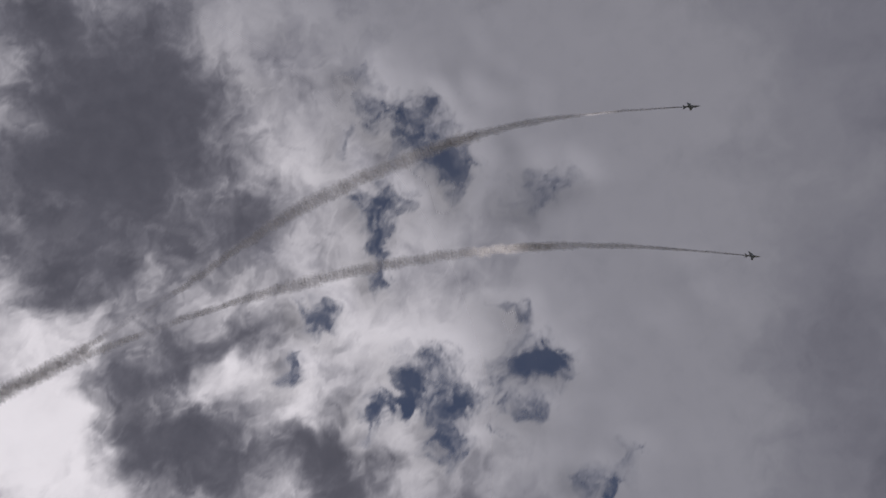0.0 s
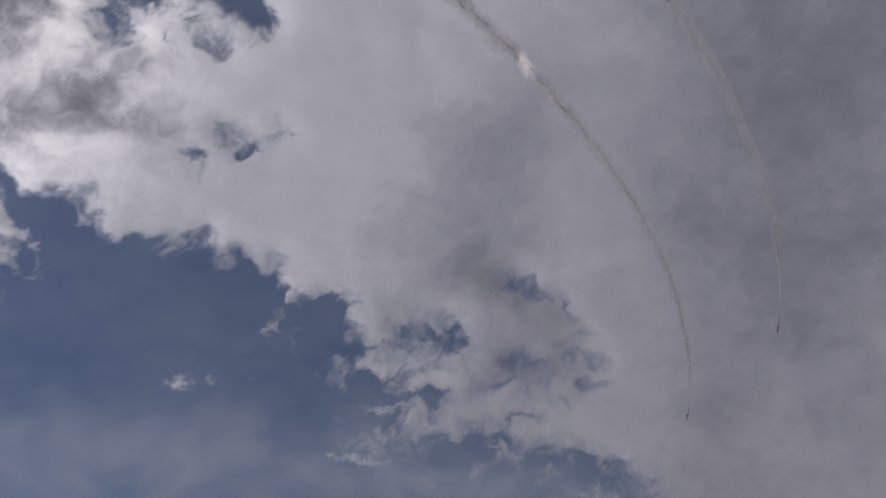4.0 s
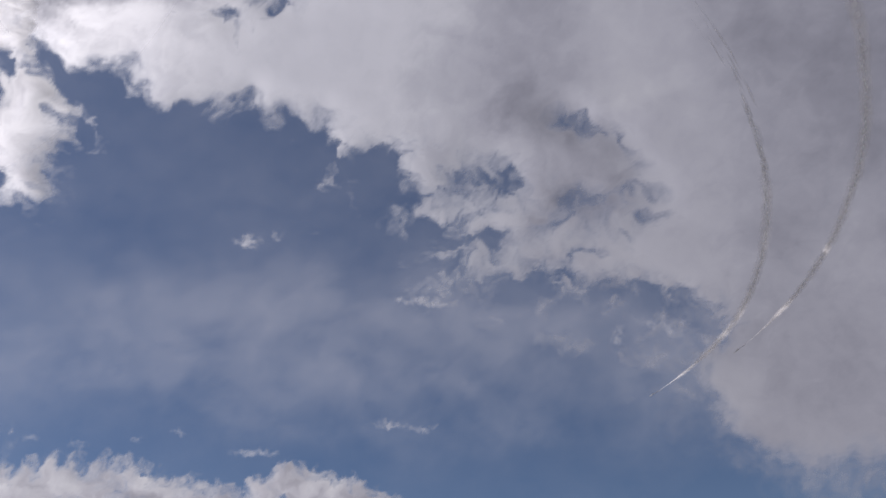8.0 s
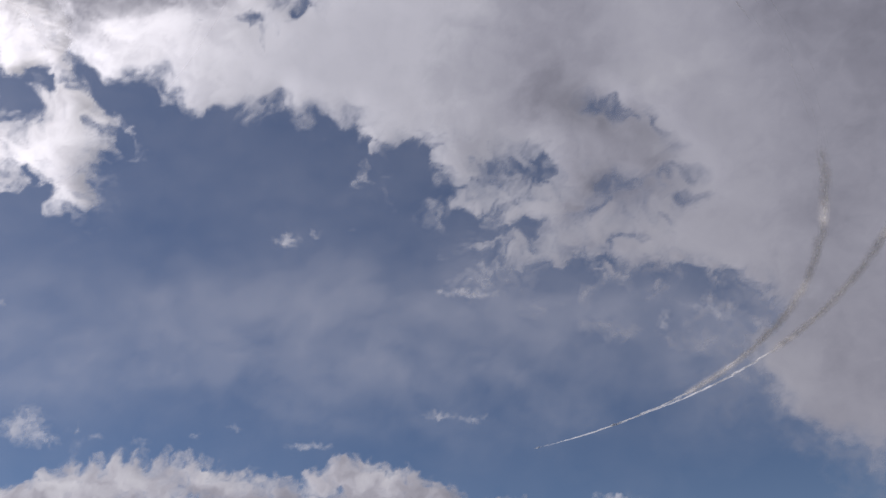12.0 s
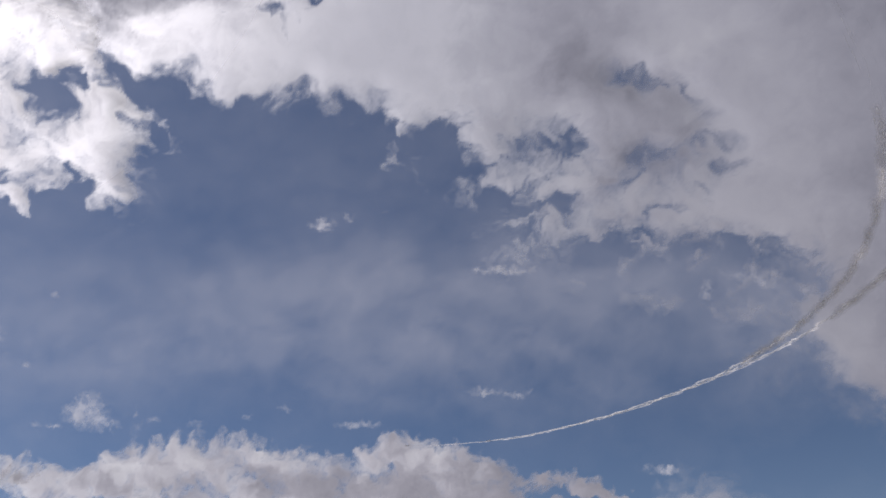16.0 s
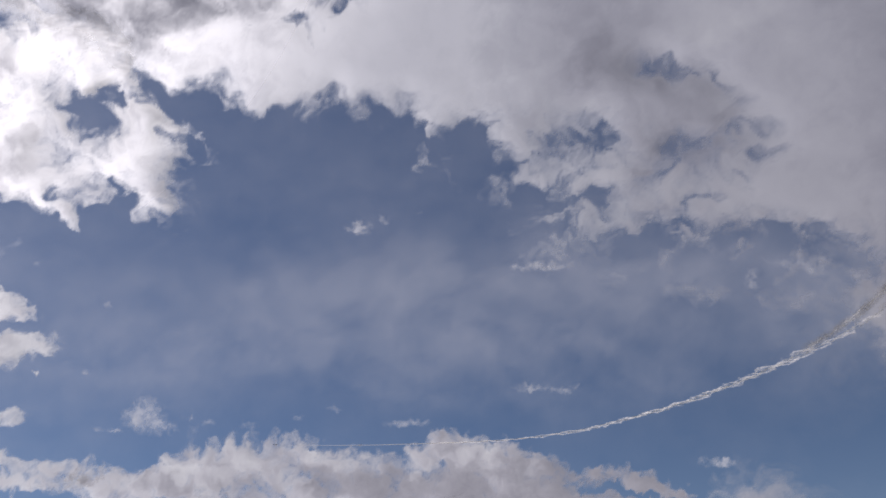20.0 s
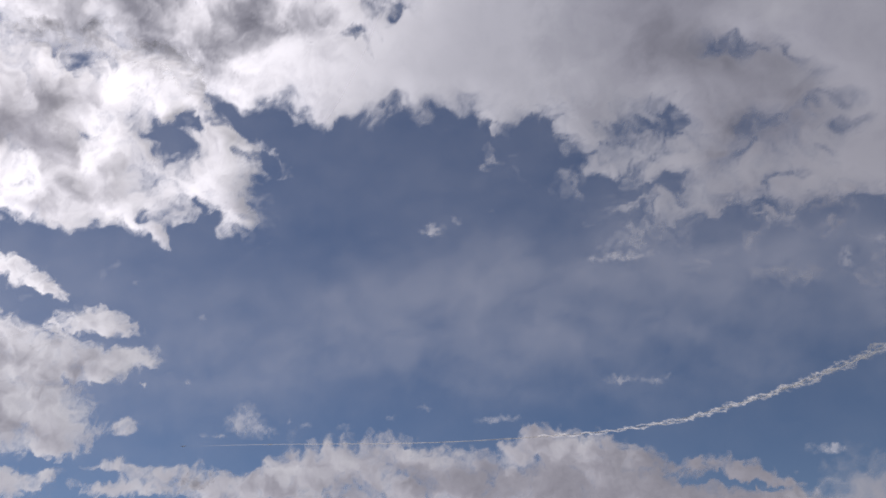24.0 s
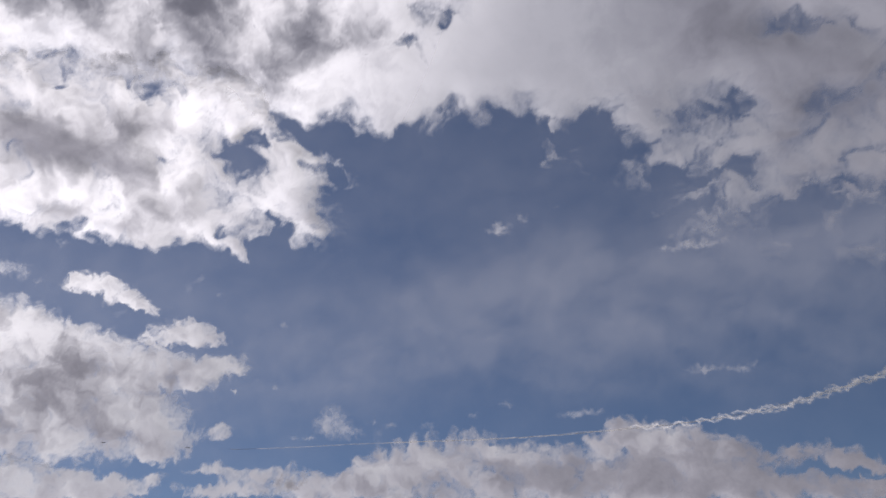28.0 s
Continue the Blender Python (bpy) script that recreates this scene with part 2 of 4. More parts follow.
BLUE_MIDDLE = [
    (0.041, -0.206, 0.033, 0.033, 1), (0.072, -0.218, 0.03, 0.03, 1), (0.03, -0.169, 0.022, 0.022, 1),
    (-0.293, -0.101, 0.055, 0.057, 1), (-0.194, -0.164, 0.09, 0.092, 1), (-0.07, -0.17, 0.081, 0.082, 1),
    (-0.138, -0.287, 0.149, 0.151, 1), (-0.328, -0.303, 0.132, 0.14, 1), (0.015, -0.313, 0.068, 0.069, 1),
    (-0.451, -0.319, 0.11, 0.122, 1), (0.151, -0.389, 0.113, 0.114, 1), (-0.042, -0.422, 0.138, 0.137, 1),
    (-0.268, -0.443, 0.123, 0.126, 1), (0.298, -0.427, 0.109, 0.113, 1), (0.402, -0.475, 0.09, 0.096, 1),
    (0.219, -0.525, 0.127, 0.127, 1), (0.499, -0.548, 0.085, 0.093, 1), (-0.442, -0.436, 0.099, 0.107, 1),
    (0.322, -0.359, 0.054, 0.056, 1),
]
BLUE_RIM = [
    (0.249, -0.36, 0.037, 0.038, 1), (0.372, -0.347, 0.049, 0.052, 1), (0.447, -0.356, 0.04, 0.044, 1),
    (0.465, -0.413, 0.03, 0.033, 1), (0.556, -0.556, 0.069, 0.077, 1), (-0.346, -0.045, 0.026, 0.028, 1),
    (-0.286, -0.048, 0.03, 0.032, 1), (-0.234, -0.072, 0.031, 0.032, 1), (-0.166, -0.103, 0.039, 0.04, 1),
    (-0.095, -0.114, 0.04, 0.04, 1), (-0.022, -0.124, 0.037, 0.037, 1), (0.022, -0.133, 0.027, 0.027, 1),
    (0.391, -0.338, 0.064, 0.064, 0.6), (0.436, -0.401, 0.067, 0.067, 0.6), (0.4, -0.291, 0.037, 0.038, 0.6),
    (0.473, -0.465, 0.067, 0.066, 0.6), (0.566, -0.519, 0.079, 0.079, 0.6), (0.671, -0.524, 0.075, 0.078, 0.6),
    (0.751, -0.516, 0.072, 0.077, 0.6),
]
BLUE_WEST = [
    (-0.712, -0.132, 0.092, 0.106, 1), (-0.786, -0.262, 0.141, 0.16, 1), (-0.579, -0.196, 0.114, 0.124, 1),
    (-0.578, -0.449, 0.155, 0.159, 1), (-0.803, -0.422, 0.143, 0.154, 1), (-0.13, -0.587, 0.151, 0.152, 1),
    (0.118, -0.612, 0.132, 0.145, 1), (-0.706, -0.017, 0.083, 0.096, 1), (-0.574, -0.07, 0.081, 0.09, 1),
    (-0.436, -0.089, 0.069, 0.074, 1),
]
BLUE_TOP = [
    (-0.216, -0.064, 0.0766, 0.0221, -13, 0.8), (-0.284, -0.052, 0.0462, 0.0223, -12, 0.6), (-0.134, -0.084, 0.0605, 0.0219, -13, 0.4),
]
BLUE = BLUE_MIDDLE + BLUE_RIM + BLUE_WEST + BLUE_TOP
FILL = [
    (-0.356, 0.016, 0.032, 0.034, 1), (-0.291, 0.017, 0.036, 0.037, 1), (-0.212, 0.001, 0.041, 0.041, 1),
    (-0.129, -0.012, 0.039, 0.039, 1), (-0.052, -0.025, 0.036, 0.035, 1), (0.012, -0.049, 0.033, 0.032, 1),
    (0.054, -0.079, 0.026, 0.025, 1), (-0.405, 0.027, 0.037, 0.04, 1),
]
HIGH_GAPS = [
    (-0.24, 0.629, 0.0264, 0.0228, -37, 1), (-0.183, 0.573, 0.0452, 0.0348, -52, 1.2), (-0.185, 0.523, 0.0325, 0.0241, -22, 1.1),
    (-0.29, 0.496, 0.0271, 0.0136, 84, 0.9), (-0.259, 0.498, 0.0448, 0.0123, 65, 0.9), (-0.236, 0.49, 0.0335, 0.0108, 57, 0.7),
    (-0.292, 0.446, 0.0311, 0.0136, 74, 1.1), (-0.299, 0.402, 0.0195, 0.0146, -22, 1.2), (-0.247, 0.671, 0.031, 0.0183, -38, 0.4),
    (-0.29, 0.592, 0.0197, 0.0123, 73, 0.6), (-0.179, 0.473, 0.0222, 0.0155, 52, 0.5), (-0.392, 0.378, 0.0212, 0.0192, 67, 0.85),
    (-0.419, 0.457, 0.0433, 0.0074, -8, 0.3), (-0.436, 0.323, 0.0171, 0.0125, -24, 0.5), (-0.4, 0.308, 0.01, 0.0069, -23, 0.5),
]
HIGH_GAPS_EAST = [
    (-0.05, 0.443, 0.0362, 0.0254, -4, 0.75), (-0.138, 0.292, 0.0225, 0.0119, 62, 0.7), (-0.148, 0.311, 0.0224, 0.0071, -29, 0.5),
    (-0.269, 0.267, 0.0381, 0.0331, -29, 1.1), (-0.259, 0.221, 0.0291, 0.0241, -38, 1.1), (-0.32, 0.241, 0.034, 0.0124, -8, 1.1),
    (-0.354, 0.238, 0.0163, 0.0127, 83, 1), (-0.282, 0.176, 0.0227, 0.0098, 87, 0.8), (-0.259, 0.168, 0.0177, 0.0068, 9, 0.6),
    (-0.155, 0.228, 0.0368, 0.0267, 6, 1.6), (-0.176, 0.19, 0.0244, 0.0107, -20, 1.3), (-0.114, 0.224, 0.0256, 0.0153, 3, 1.4),
    (-0.208, 0.166, 0.0114, 0.0059, -20, 0.7), (-0.193, 0.216, 0.0136, 0.0101, 76, 0.4),
]
MID_GAPS = [
    (-0.392, 0.38, 0.0244, 0.0128, -71, 0.75), (-0.436, 0.328, 0.0149, 0.0093, 32, 0.6), (-0.428, 0.336, 0.0086, 0.0068, 8, 0.5),
    (-0.281, 0.173, 0.0226, 0.0125, 2, 0.8), (-0.13, 0.075, 0.0254, 0.0073, 44, 0.22), (-0.16, 0.042, 0.0182, 0.0081, -10, 0.3),
    (-0.101, 0.065, 0.0085, 0.0062, -4, 0.4), (-0.065, 0.09, 0.0234, 0.0066, 38, 0.22), (-0.147, 0.31, 0.0191, 0.0071, -26, 0.4),
    (-0.344, 0.107, 0.0064, 0.0053, -11, 0.6),
]
LOW_GAPS = [
    (-0.164, 0.062, 0.0754, 0.022, -4, 0.12), (-0.087, 0.074, 0.0334, 0.0116, -14, 0.25), (-0.155, 0.043, 0.0268, 0.006, -14, 0.3),
    (-0.283, 0.152, 0.0082, 0.0075, 32, 0.5), (-0.105, 0.2, 0.02, 0.0067, 14, 0.5), (-0.158, 0.042, 0.0181, 0.0074, -5, 0.55),
    (-0.101, 0.064, 0.0093, 0.0049, 11, 0.6), (-0.129, 0.08, 0.0119, 0.0054, -9, 0.3), (-0.066, 0.108, 0.011, 0.0069, 85, 0.35),
    (-0.216, 0.037, 0.011, 0.006, 11, 0.6), (-0.045, 0.092, 0.0097, 0.0042, 11, 0.5),
]
FRINGE_GAPS = [
    (0.294, -0.044, 0.026, 0.0121, -9, 1), (0.315, -0.047, 0.0188, 0.0071, -13, 0.65), (0.361, -0.064, 0.0174, 0.0105, -73, 0.6),
    (0.385, -0.092, 0.0144, 0.0092, -20, 0.55), (0.324, -0.149, 0.0305, 0.0155, 2, 1.1), (0.387, -0.13, 0.0239, 0.0074, 15, 0.8),
    (0.42, -0.159, 0.0211, 0.0103, 8, 0.65), (0.496, -0.17, 0.015, 0.0058, 3, 0.35), (0.198, -0.127, 0.0279, 0.0193, 16, 1.1),
    (0.221, -0.119, 0.0133, 0.0103, 0, 0.9), (0.143, -0.133, 0.0193, 0.0147, 0, 0.9), (0.053, -0.121, 0.0277, 0.0192, 77, 1.2),
    (0.059, -0.154, 0.0119, 0.0103, -1, 0.8), (0.217, -0.207, 0.0194, 0.0075, 2, 1), (0.174, -0.21, 0.027, 0.0067, 2, 0.9),
    (0.287, -0.181, 0.0103, 0.0074, 1, 0.6),
]
FRINGE_GAPS_LOW = [
    (0.148, -0.182, 0.0298, 0.0097, 12, 0.8), (0.119, -0.198, 0.015, 0.0105, 1, 0.7), (0.294, -0.241, 0.0296, 0.009, 13, 0.8),
    (0.258, -0.267, 0.0255, 0.0105, -8, 0.8), (0.331, -0.249, 0.0191, 0.0068, 3, 0.6), (0.379, -0.255, 0.0319, 0.0097, 3, 0.9),
    (0.404, -0.279, 0.0193, 0.0174, 73, 0.9), (0.483, -0.262, 0.0306, 0.0133, 13, 0.9), (0.509, -0.293, 0.0303, 0.0148, 5, 0.8),
    (0.447, -0.25, 0.0155, 0.0074, 4, 0.7), (0.426, -0.266, 0.0149, 0.0143, -85, 0.7), (0.363, -0.292, 0.0439, 0.018, 3, 0.6),
    (0.088, -0.164, 0.0163, 0.0119, 83, 0.6), (0.384, -0.179, 0.0129, 0.0059, 3, 0.4), (0.343, -0.211, 0.0291, 0.0052, 8, 0.35),
    (0.244, -0.294, 0.0452, 0.0091, -3, 0.6),
]
FRINGE_CLUMPS = [
    (0.112, -0.115, 0.034, 0.0264, 0, 0.9), (0.204, -0.251, 0.0601, 0.0181, 7, 1), (0.151, -0.233, 0.0377, 0.012, 1, 0.6),
    (0.251, -0.207, 0.0415, 0.0225, 12, 0.7), (0.317, -0.265, 0.0369, 0.0105, 3, 0.6), (0.446, -0.3, 0.0397, 0.0127, -1, 1.3),
    (0.388, -0.321, 0.0146, 0.012, 5, 0.7), (0.398, -0.343, 0.016, 0.0135, -30, 0.6), (0.413, -0.278, 0.01, 0.006, 4, 0.7),
    (0.162, -0.162, 0.0342, 0.0089, 12, 0.5), (0.259, -0.159, 0.0295, 0.0223, 0, 0.5), (0.359, -0.229, 0.0436, 0.015, 3, 0.5),
    (0.182, -0.191, 0.0448, 0.006, 6, 0.5), (0.083, -0.235, 0.0301, 0.0135, 1, 0.35),
]
FRINGE_MIST = [
    (0.082, -0.205, 0.0376, 0.0267, -19, 0.5), (0.145, -0.279, 0.0833, 0.0166, -4, 0.55), (0.259, -0.29, 0.075, 0.0151, -3, 0.5),
    (0.35, -0.327, 0.0589, 0.0195, 3, 0.5), (0.452, -0.339, 0.0427, 0.0268, 5, 0.6), (0.384, -0.284, 0.0653, 0.018, 3, 0.8),
    (0.353, -0.244, 0.0876, 0.018, 3, 0.7), (0.043, -0.154, 0.0295, 0.0222, -87, 0.4), (0.405, -0.402, 0.0451, 0.0432, 65, 0.4),
    (0.477, -0.404, 0.0443, 0.0282, -90, 0.5), (0.306, -0.341, 0.0448, 0.0151, 3, 0.35), (0.091, -0.25, 0.0452, 0.012, 1, 0.4),
]
WISPS = [
    (-0.253, -0.057, 0.0387, 0.0083, -25, 0.6), (-0.223, -0.051, 0.0223, 0.0097, -19, 0.9), (-0.305, -0.078, 0.0189, 0.0095, -32, 0.9),
    (-0.293, -0.102, 0.0171, 0.0081, -54, 0.8), (-0.26, -0.091, 0.0125, 0.0065, 79, 0.7), (-0.017, -0.097, 0.0188, 0.0058, -19, 0.7),
    (-0.003, -0.105, 0.016, 0.0058, -28, 0.6), (-0.142, -0.064, 0.0303, 0.0084, -9, 0.5), (-0.075, -0.08, 0.0213, 0.0071, -11, 0.4),
    (-0.009, -0.148, 0.025, 0.0058, -19, 0.6), (-0.017, -0.133, 0.0117, 0.0058, -89, 0.5), (0.02, -0.14, 0.0147, 0.0044, 1, 0.4),
    (-0.323, -0.068, 0.0136, 0.0087, 70, 0.7),
]
# grey patches of shade put into the bank's tone
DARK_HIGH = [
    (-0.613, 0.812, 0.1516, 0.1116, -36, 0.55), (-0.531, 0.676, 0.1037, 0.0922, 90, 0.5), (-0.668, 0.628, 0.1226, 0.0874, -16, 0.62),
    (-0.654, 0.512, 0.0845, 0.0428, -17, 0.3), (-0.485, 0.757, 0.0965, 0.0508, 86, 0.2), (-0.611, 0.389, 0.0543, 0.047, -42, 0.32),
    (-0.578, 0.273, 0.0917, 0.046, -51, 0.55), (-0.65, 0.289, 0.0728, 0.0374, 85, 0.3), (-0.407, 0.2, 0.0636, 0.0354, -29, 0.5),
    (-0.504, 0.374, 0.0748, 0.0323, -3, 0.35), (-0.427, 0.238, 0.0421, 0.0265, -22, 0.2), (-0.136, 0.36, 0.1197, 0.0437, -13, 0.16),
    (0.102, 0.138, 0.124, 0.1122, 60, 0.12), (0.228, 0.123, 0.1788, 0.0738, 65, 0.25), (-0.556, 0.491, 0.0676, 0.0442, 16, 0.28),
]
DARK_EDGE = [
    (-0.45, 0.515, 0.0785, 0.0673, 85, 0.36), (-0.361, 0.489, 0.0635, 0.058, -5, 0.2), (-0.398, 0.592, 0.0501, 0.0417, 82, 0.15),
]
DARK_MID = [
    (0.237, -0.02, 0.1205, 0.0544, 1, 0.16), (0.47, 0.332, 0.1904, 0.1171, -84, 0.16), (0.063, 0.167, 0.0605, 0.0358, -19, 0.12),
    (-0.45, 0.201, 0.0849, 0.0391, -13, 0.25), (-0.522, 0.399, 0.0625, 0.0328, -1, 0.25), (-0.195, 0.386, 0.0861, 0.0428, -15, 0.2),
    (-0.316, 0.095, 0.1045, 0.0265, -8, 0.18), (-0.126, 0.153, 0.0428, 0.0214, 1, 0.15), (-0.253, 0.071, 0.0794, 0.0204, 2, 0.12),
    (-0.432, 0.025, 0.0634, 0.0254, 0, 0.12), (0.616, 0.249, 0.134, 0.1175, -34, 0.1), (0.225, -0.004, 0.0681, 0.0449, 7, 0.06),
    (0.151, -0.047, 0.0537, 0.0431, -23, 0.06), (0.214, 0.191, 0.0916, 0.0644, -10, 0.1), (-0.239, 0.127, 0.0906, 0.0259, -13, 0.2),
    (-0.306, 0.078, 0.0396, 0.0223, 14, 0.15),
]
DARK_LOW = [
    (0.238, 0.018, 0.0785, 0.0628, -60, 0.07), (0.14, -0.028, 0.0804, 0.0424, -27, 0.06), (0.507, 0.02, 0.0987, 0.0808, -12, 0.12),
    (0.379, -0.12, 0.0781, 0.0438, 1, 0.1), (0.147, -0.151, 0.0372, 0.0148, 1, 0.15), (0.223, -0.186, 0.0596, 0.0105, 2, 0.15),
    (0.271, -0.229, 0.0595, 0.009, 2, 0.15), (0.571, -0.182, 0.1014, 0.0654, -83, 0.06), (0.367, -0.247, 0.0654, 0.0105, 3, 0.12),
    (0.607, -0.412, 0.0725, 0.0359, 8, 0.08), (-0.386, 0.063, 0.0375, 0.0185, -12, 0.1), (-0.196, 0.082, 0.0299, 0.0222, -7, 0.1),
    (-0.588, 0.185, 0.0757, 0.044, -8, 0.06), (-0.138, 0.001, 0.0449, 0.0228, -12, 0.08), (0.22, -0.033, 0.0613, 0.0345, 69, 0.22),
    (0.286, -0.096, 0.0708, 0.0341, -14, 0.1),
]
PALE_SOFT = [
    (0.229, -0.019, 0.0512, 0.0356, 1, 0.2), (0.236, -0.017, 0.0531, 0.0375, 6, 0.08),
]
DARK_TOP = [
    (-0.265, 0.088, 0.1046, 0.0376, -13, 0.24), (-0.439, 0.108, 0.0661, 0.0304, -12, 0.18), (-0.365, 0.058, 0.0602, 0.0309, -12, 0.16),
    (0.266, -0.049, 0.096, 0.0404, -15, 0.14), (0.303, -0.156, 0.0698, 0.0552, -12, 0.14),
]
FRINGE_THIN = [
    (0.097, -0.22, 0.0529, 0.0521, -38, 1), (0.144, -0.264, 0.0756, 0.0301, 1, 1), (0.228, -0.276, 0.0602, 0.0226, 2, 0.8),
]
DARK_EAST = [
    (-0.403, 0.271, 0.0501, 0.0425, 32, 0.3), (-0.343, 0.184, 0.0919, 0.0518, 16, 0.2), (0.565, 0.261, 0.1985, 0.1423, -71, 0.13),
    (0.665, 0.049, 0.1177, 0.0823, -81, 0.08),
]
# pale patches put into the tone for sun glow and lit parts
PALE_BANK = [
    (-0.751, 0.335, 0.0753, 0.0613, -45, 0.8), (-0.389, 0.619, 0.0454, 0.0373, 75, 0.22), (-0.359, 0.562, 0.0451, 0.0301, -19, 0.2),
    (-0.553, 0.335, 0.0341, 0.0244, -25, 0.35), (-0.496, 0.346, 0.0431, 0.0135, -38, 0.25), (-0.591, 0.312, 0.0271, 0.013, 83, 0.25),
    (-0.416, 0.284, 0.0496, 0.0232, -20, 0.3), (-0.347, 0.327, 0.0644, 0.0244, -4, 0.25), (-0.222, 0.284, 0.0493, 0.0439, 84, 0.18),
    (-0.333, 0.207, 0.0285, 0.0199, -23, 0.25), (-0.239, 0.175, 0.043, 0.0131, -37, 0.2), (-0.053, 0.599, 0.0941, 0.0375, -22, 0.1),
    (-0.707, 0.469, 0.0438, 0.0208, -18, 0.2), (-0.445, 0.738, 0.0822, 0.0369, 87, 0.2), (-0.567, 0.502, 0.0423, 0.0211, -39, 0.18),
]
PALE_MID = [
    (0.001, 0.52, 0.116, 0.1037, -31, 0.14), (-0.007, 0.365, 0.1042, 0.065, -23, 0.12), (0.158, 0.312, 0.0627, 0.0419, -25, 0.16),
    (0.036, 0.57, 0.1782, 0.1111, -25, 0.55), (-0.054, 0.368, 0.135, 0.0797, -22, 0.16), (-0.143, 0.149, 0.1198, 0.059, -19, 0.14),
    (0.077, 0.059, 0.1028, 0.0495, -19, 0.1), (0.186, 0.479, 0.117, 0.0859, -29, 0.1), (-0.018, 0.186, 0.1467, 0.0969, 12, 0.44),
    (0.012, -0.026, 0.0878, 0.0418, -21, 0.1), (-0.037, 0.097, 0.1199, 0.0791, 8, 0.16),
]
PALE_LOW = [
    (-0.517, 0.353, 0.0458, 0.0262, 10, 0.3), (-0.418, 0.279, 0.034, 0.0246, -81, 0.3), (-0.261, 0.28, 0.0214, 0.0204, -62, 0.2),
    (0.123, 0.339, 0.0684, 0.0297, 1, 0.12), (0.329, 0.297, 0.0815, 0.0292, -11, 0.12), (0.025, 0.101, 0.0644, 0.057, 2, 0.2),
    (0.338, 0.296, 0.0611, 0.0251, -9, 0.14), (0.358, -0.004, 0.0601, 0.0276, 19, 0.18), (-0.342, 0.115, 0.0373, 0.0273, -83, 0.2),
    (-0.152, -0.005, 0.0727, 0.0267, -16, 0.15), (-0.076, -0, 0.1043, 0.0483, -7, 0.18), (-0.185, 0.01, 0.0529, 0.027, -7, 0.12),
    (0.025, -0.06, 0.0435, 0.0214, -18, 0.1), (0.38, 0.009, 0.069, 0.0278, 1, 0.08), (0.204, -0.247, 0.0602, 0.0196, 2, 0.14),
]
LEFT_HEAP = [
    (-0.362, -0.096, 0.0441, 0.0417, 27, 1), (-0.43, -0.124, 0.0438, 0.0358, -2, 1), (-0.369, -0.163, 0.0289, 0.0209, 84, 1),
    (-0.364, -0.067, 0.0221, 0.019, 6, 1), (-0.481, -0.143, 0.0323, 0.0132, -71, 1), (-0.471, -0.172, 0.0186, 0.0099, -71, 0.7),
    (-0.584, -0.104, 0.0626, 0.0295, -14, 1), (-0.696, -0.018, 0.0645, 0.0508, -5, 1), (-0.597, -0.037, 0.0909, 0.0628, -9, 1),
    (-0.507, -0.069, 0.0699, 0.0487, -9, 1), (-0.643, 0.075, 0.0894, 0.0752, 12, 1), (-0.526, 0.044, 0.1032, 0.0706, -7, 1),
    (-0.409, 0.039, 0.0462, 0.0384, 5, 1), (-0.402, -0.006, 0.0427, 0.0207, -12, 0.9), (-0.756, 0.065, 0.0884, 0.0699, 52, 1),
    (-0.516, -0.127, 0.0389, 0.0218, -30, 0.9),
]
LEFT_GAPS = [
    (-0.496, 0.069, 0.0235, 0.0102, -12, 0.9), (-0.424, -0.052, 0.0343, 0.01, -30, 0.8), (-0.382, -0.038, 0.0178, 0.01, -35, 0.7),
    (-0.536, -0.022, 0.0134, 0.0064, -13, 0.7), (-0.605, 0.105, 0.0079, 0.0054, 57, 0.7), (-0.476, -0.143, 0.02, 0.0074, -70, 0.9),
    (-0.707, 0.037, 0.0109, 0.0071, -10, 0.6), (-0.538, 0.088, 0.0144, 0.0062, -12, 0.4), (-0.415, -0.152, 0.0166, 0.0062, 70, 0.5),
    (-0.386, -0.117, 0.0152, 0.0068, 51, 0.3), (-0.669, -0.084, 0.0101, 0.0081, -7, 0.4),
]
LEFT_SHADE = [
    (-0.618, 0.009, 0.0694, 0.028, -48, 0.8), (-0.555, 0.039, 0.0422, 0.0278, -29, 0.55), (-0.606, 0.188, 0.0636, 0.0498, 8, 0.15),
    (-0.682, 0.044, 0.0376, 0.0291, -57, 0.6), (-0.482, -0.004, 0.0362, 0.0183, -36, 0.2), (-0.539, -0.09, 0.0516, 0.0134, -31, 0.18),
    (-0.436, -0.142, 0.0303, 0.0101, -36, 0.15), (-0.688, -0.053, 0.0486, 0.0115, -27, 0.25), (-0.46, -0.073, 0.0296, 0.0118, -48, 0.15),
    (-0.621, -0.098, 0.0362, 0.0083, -27, 0.2),
]
LOW_HEAP = [
    (-0.778, -0.196, 0.0424, 0.0254, -43, 1), (-0.736, -0.252, 0.0792, 0.0355, -29, 1), (-0.636, -0.302, 0.0754, 0.0277, -21, 1),
    (-0.553, -0.331, 0.0436, 0.0163, -9, 1), (-0.796, -0.3, 0.0775, 0.0713, -27, 1), (-0.701, -0.334, 0.0891, 0.04, -28, 1),
    (-0.663, -0.391, 0.0489, 0.0268, -38, 1), (-0.682, -0.419, 0.0424, 0.0125, -27, 1), (-0.764, -0.369, 0.0578, 0.0283, -19, 1),
    (-0.862, -0.236, 0.0948, 0.0601, 74, 1), (-0.541, -0.372, 0.0125, 0.0057, -14, 0.7), (-0.577, -0.422, 0.0202, 0.0088, -15, 0.9),
]
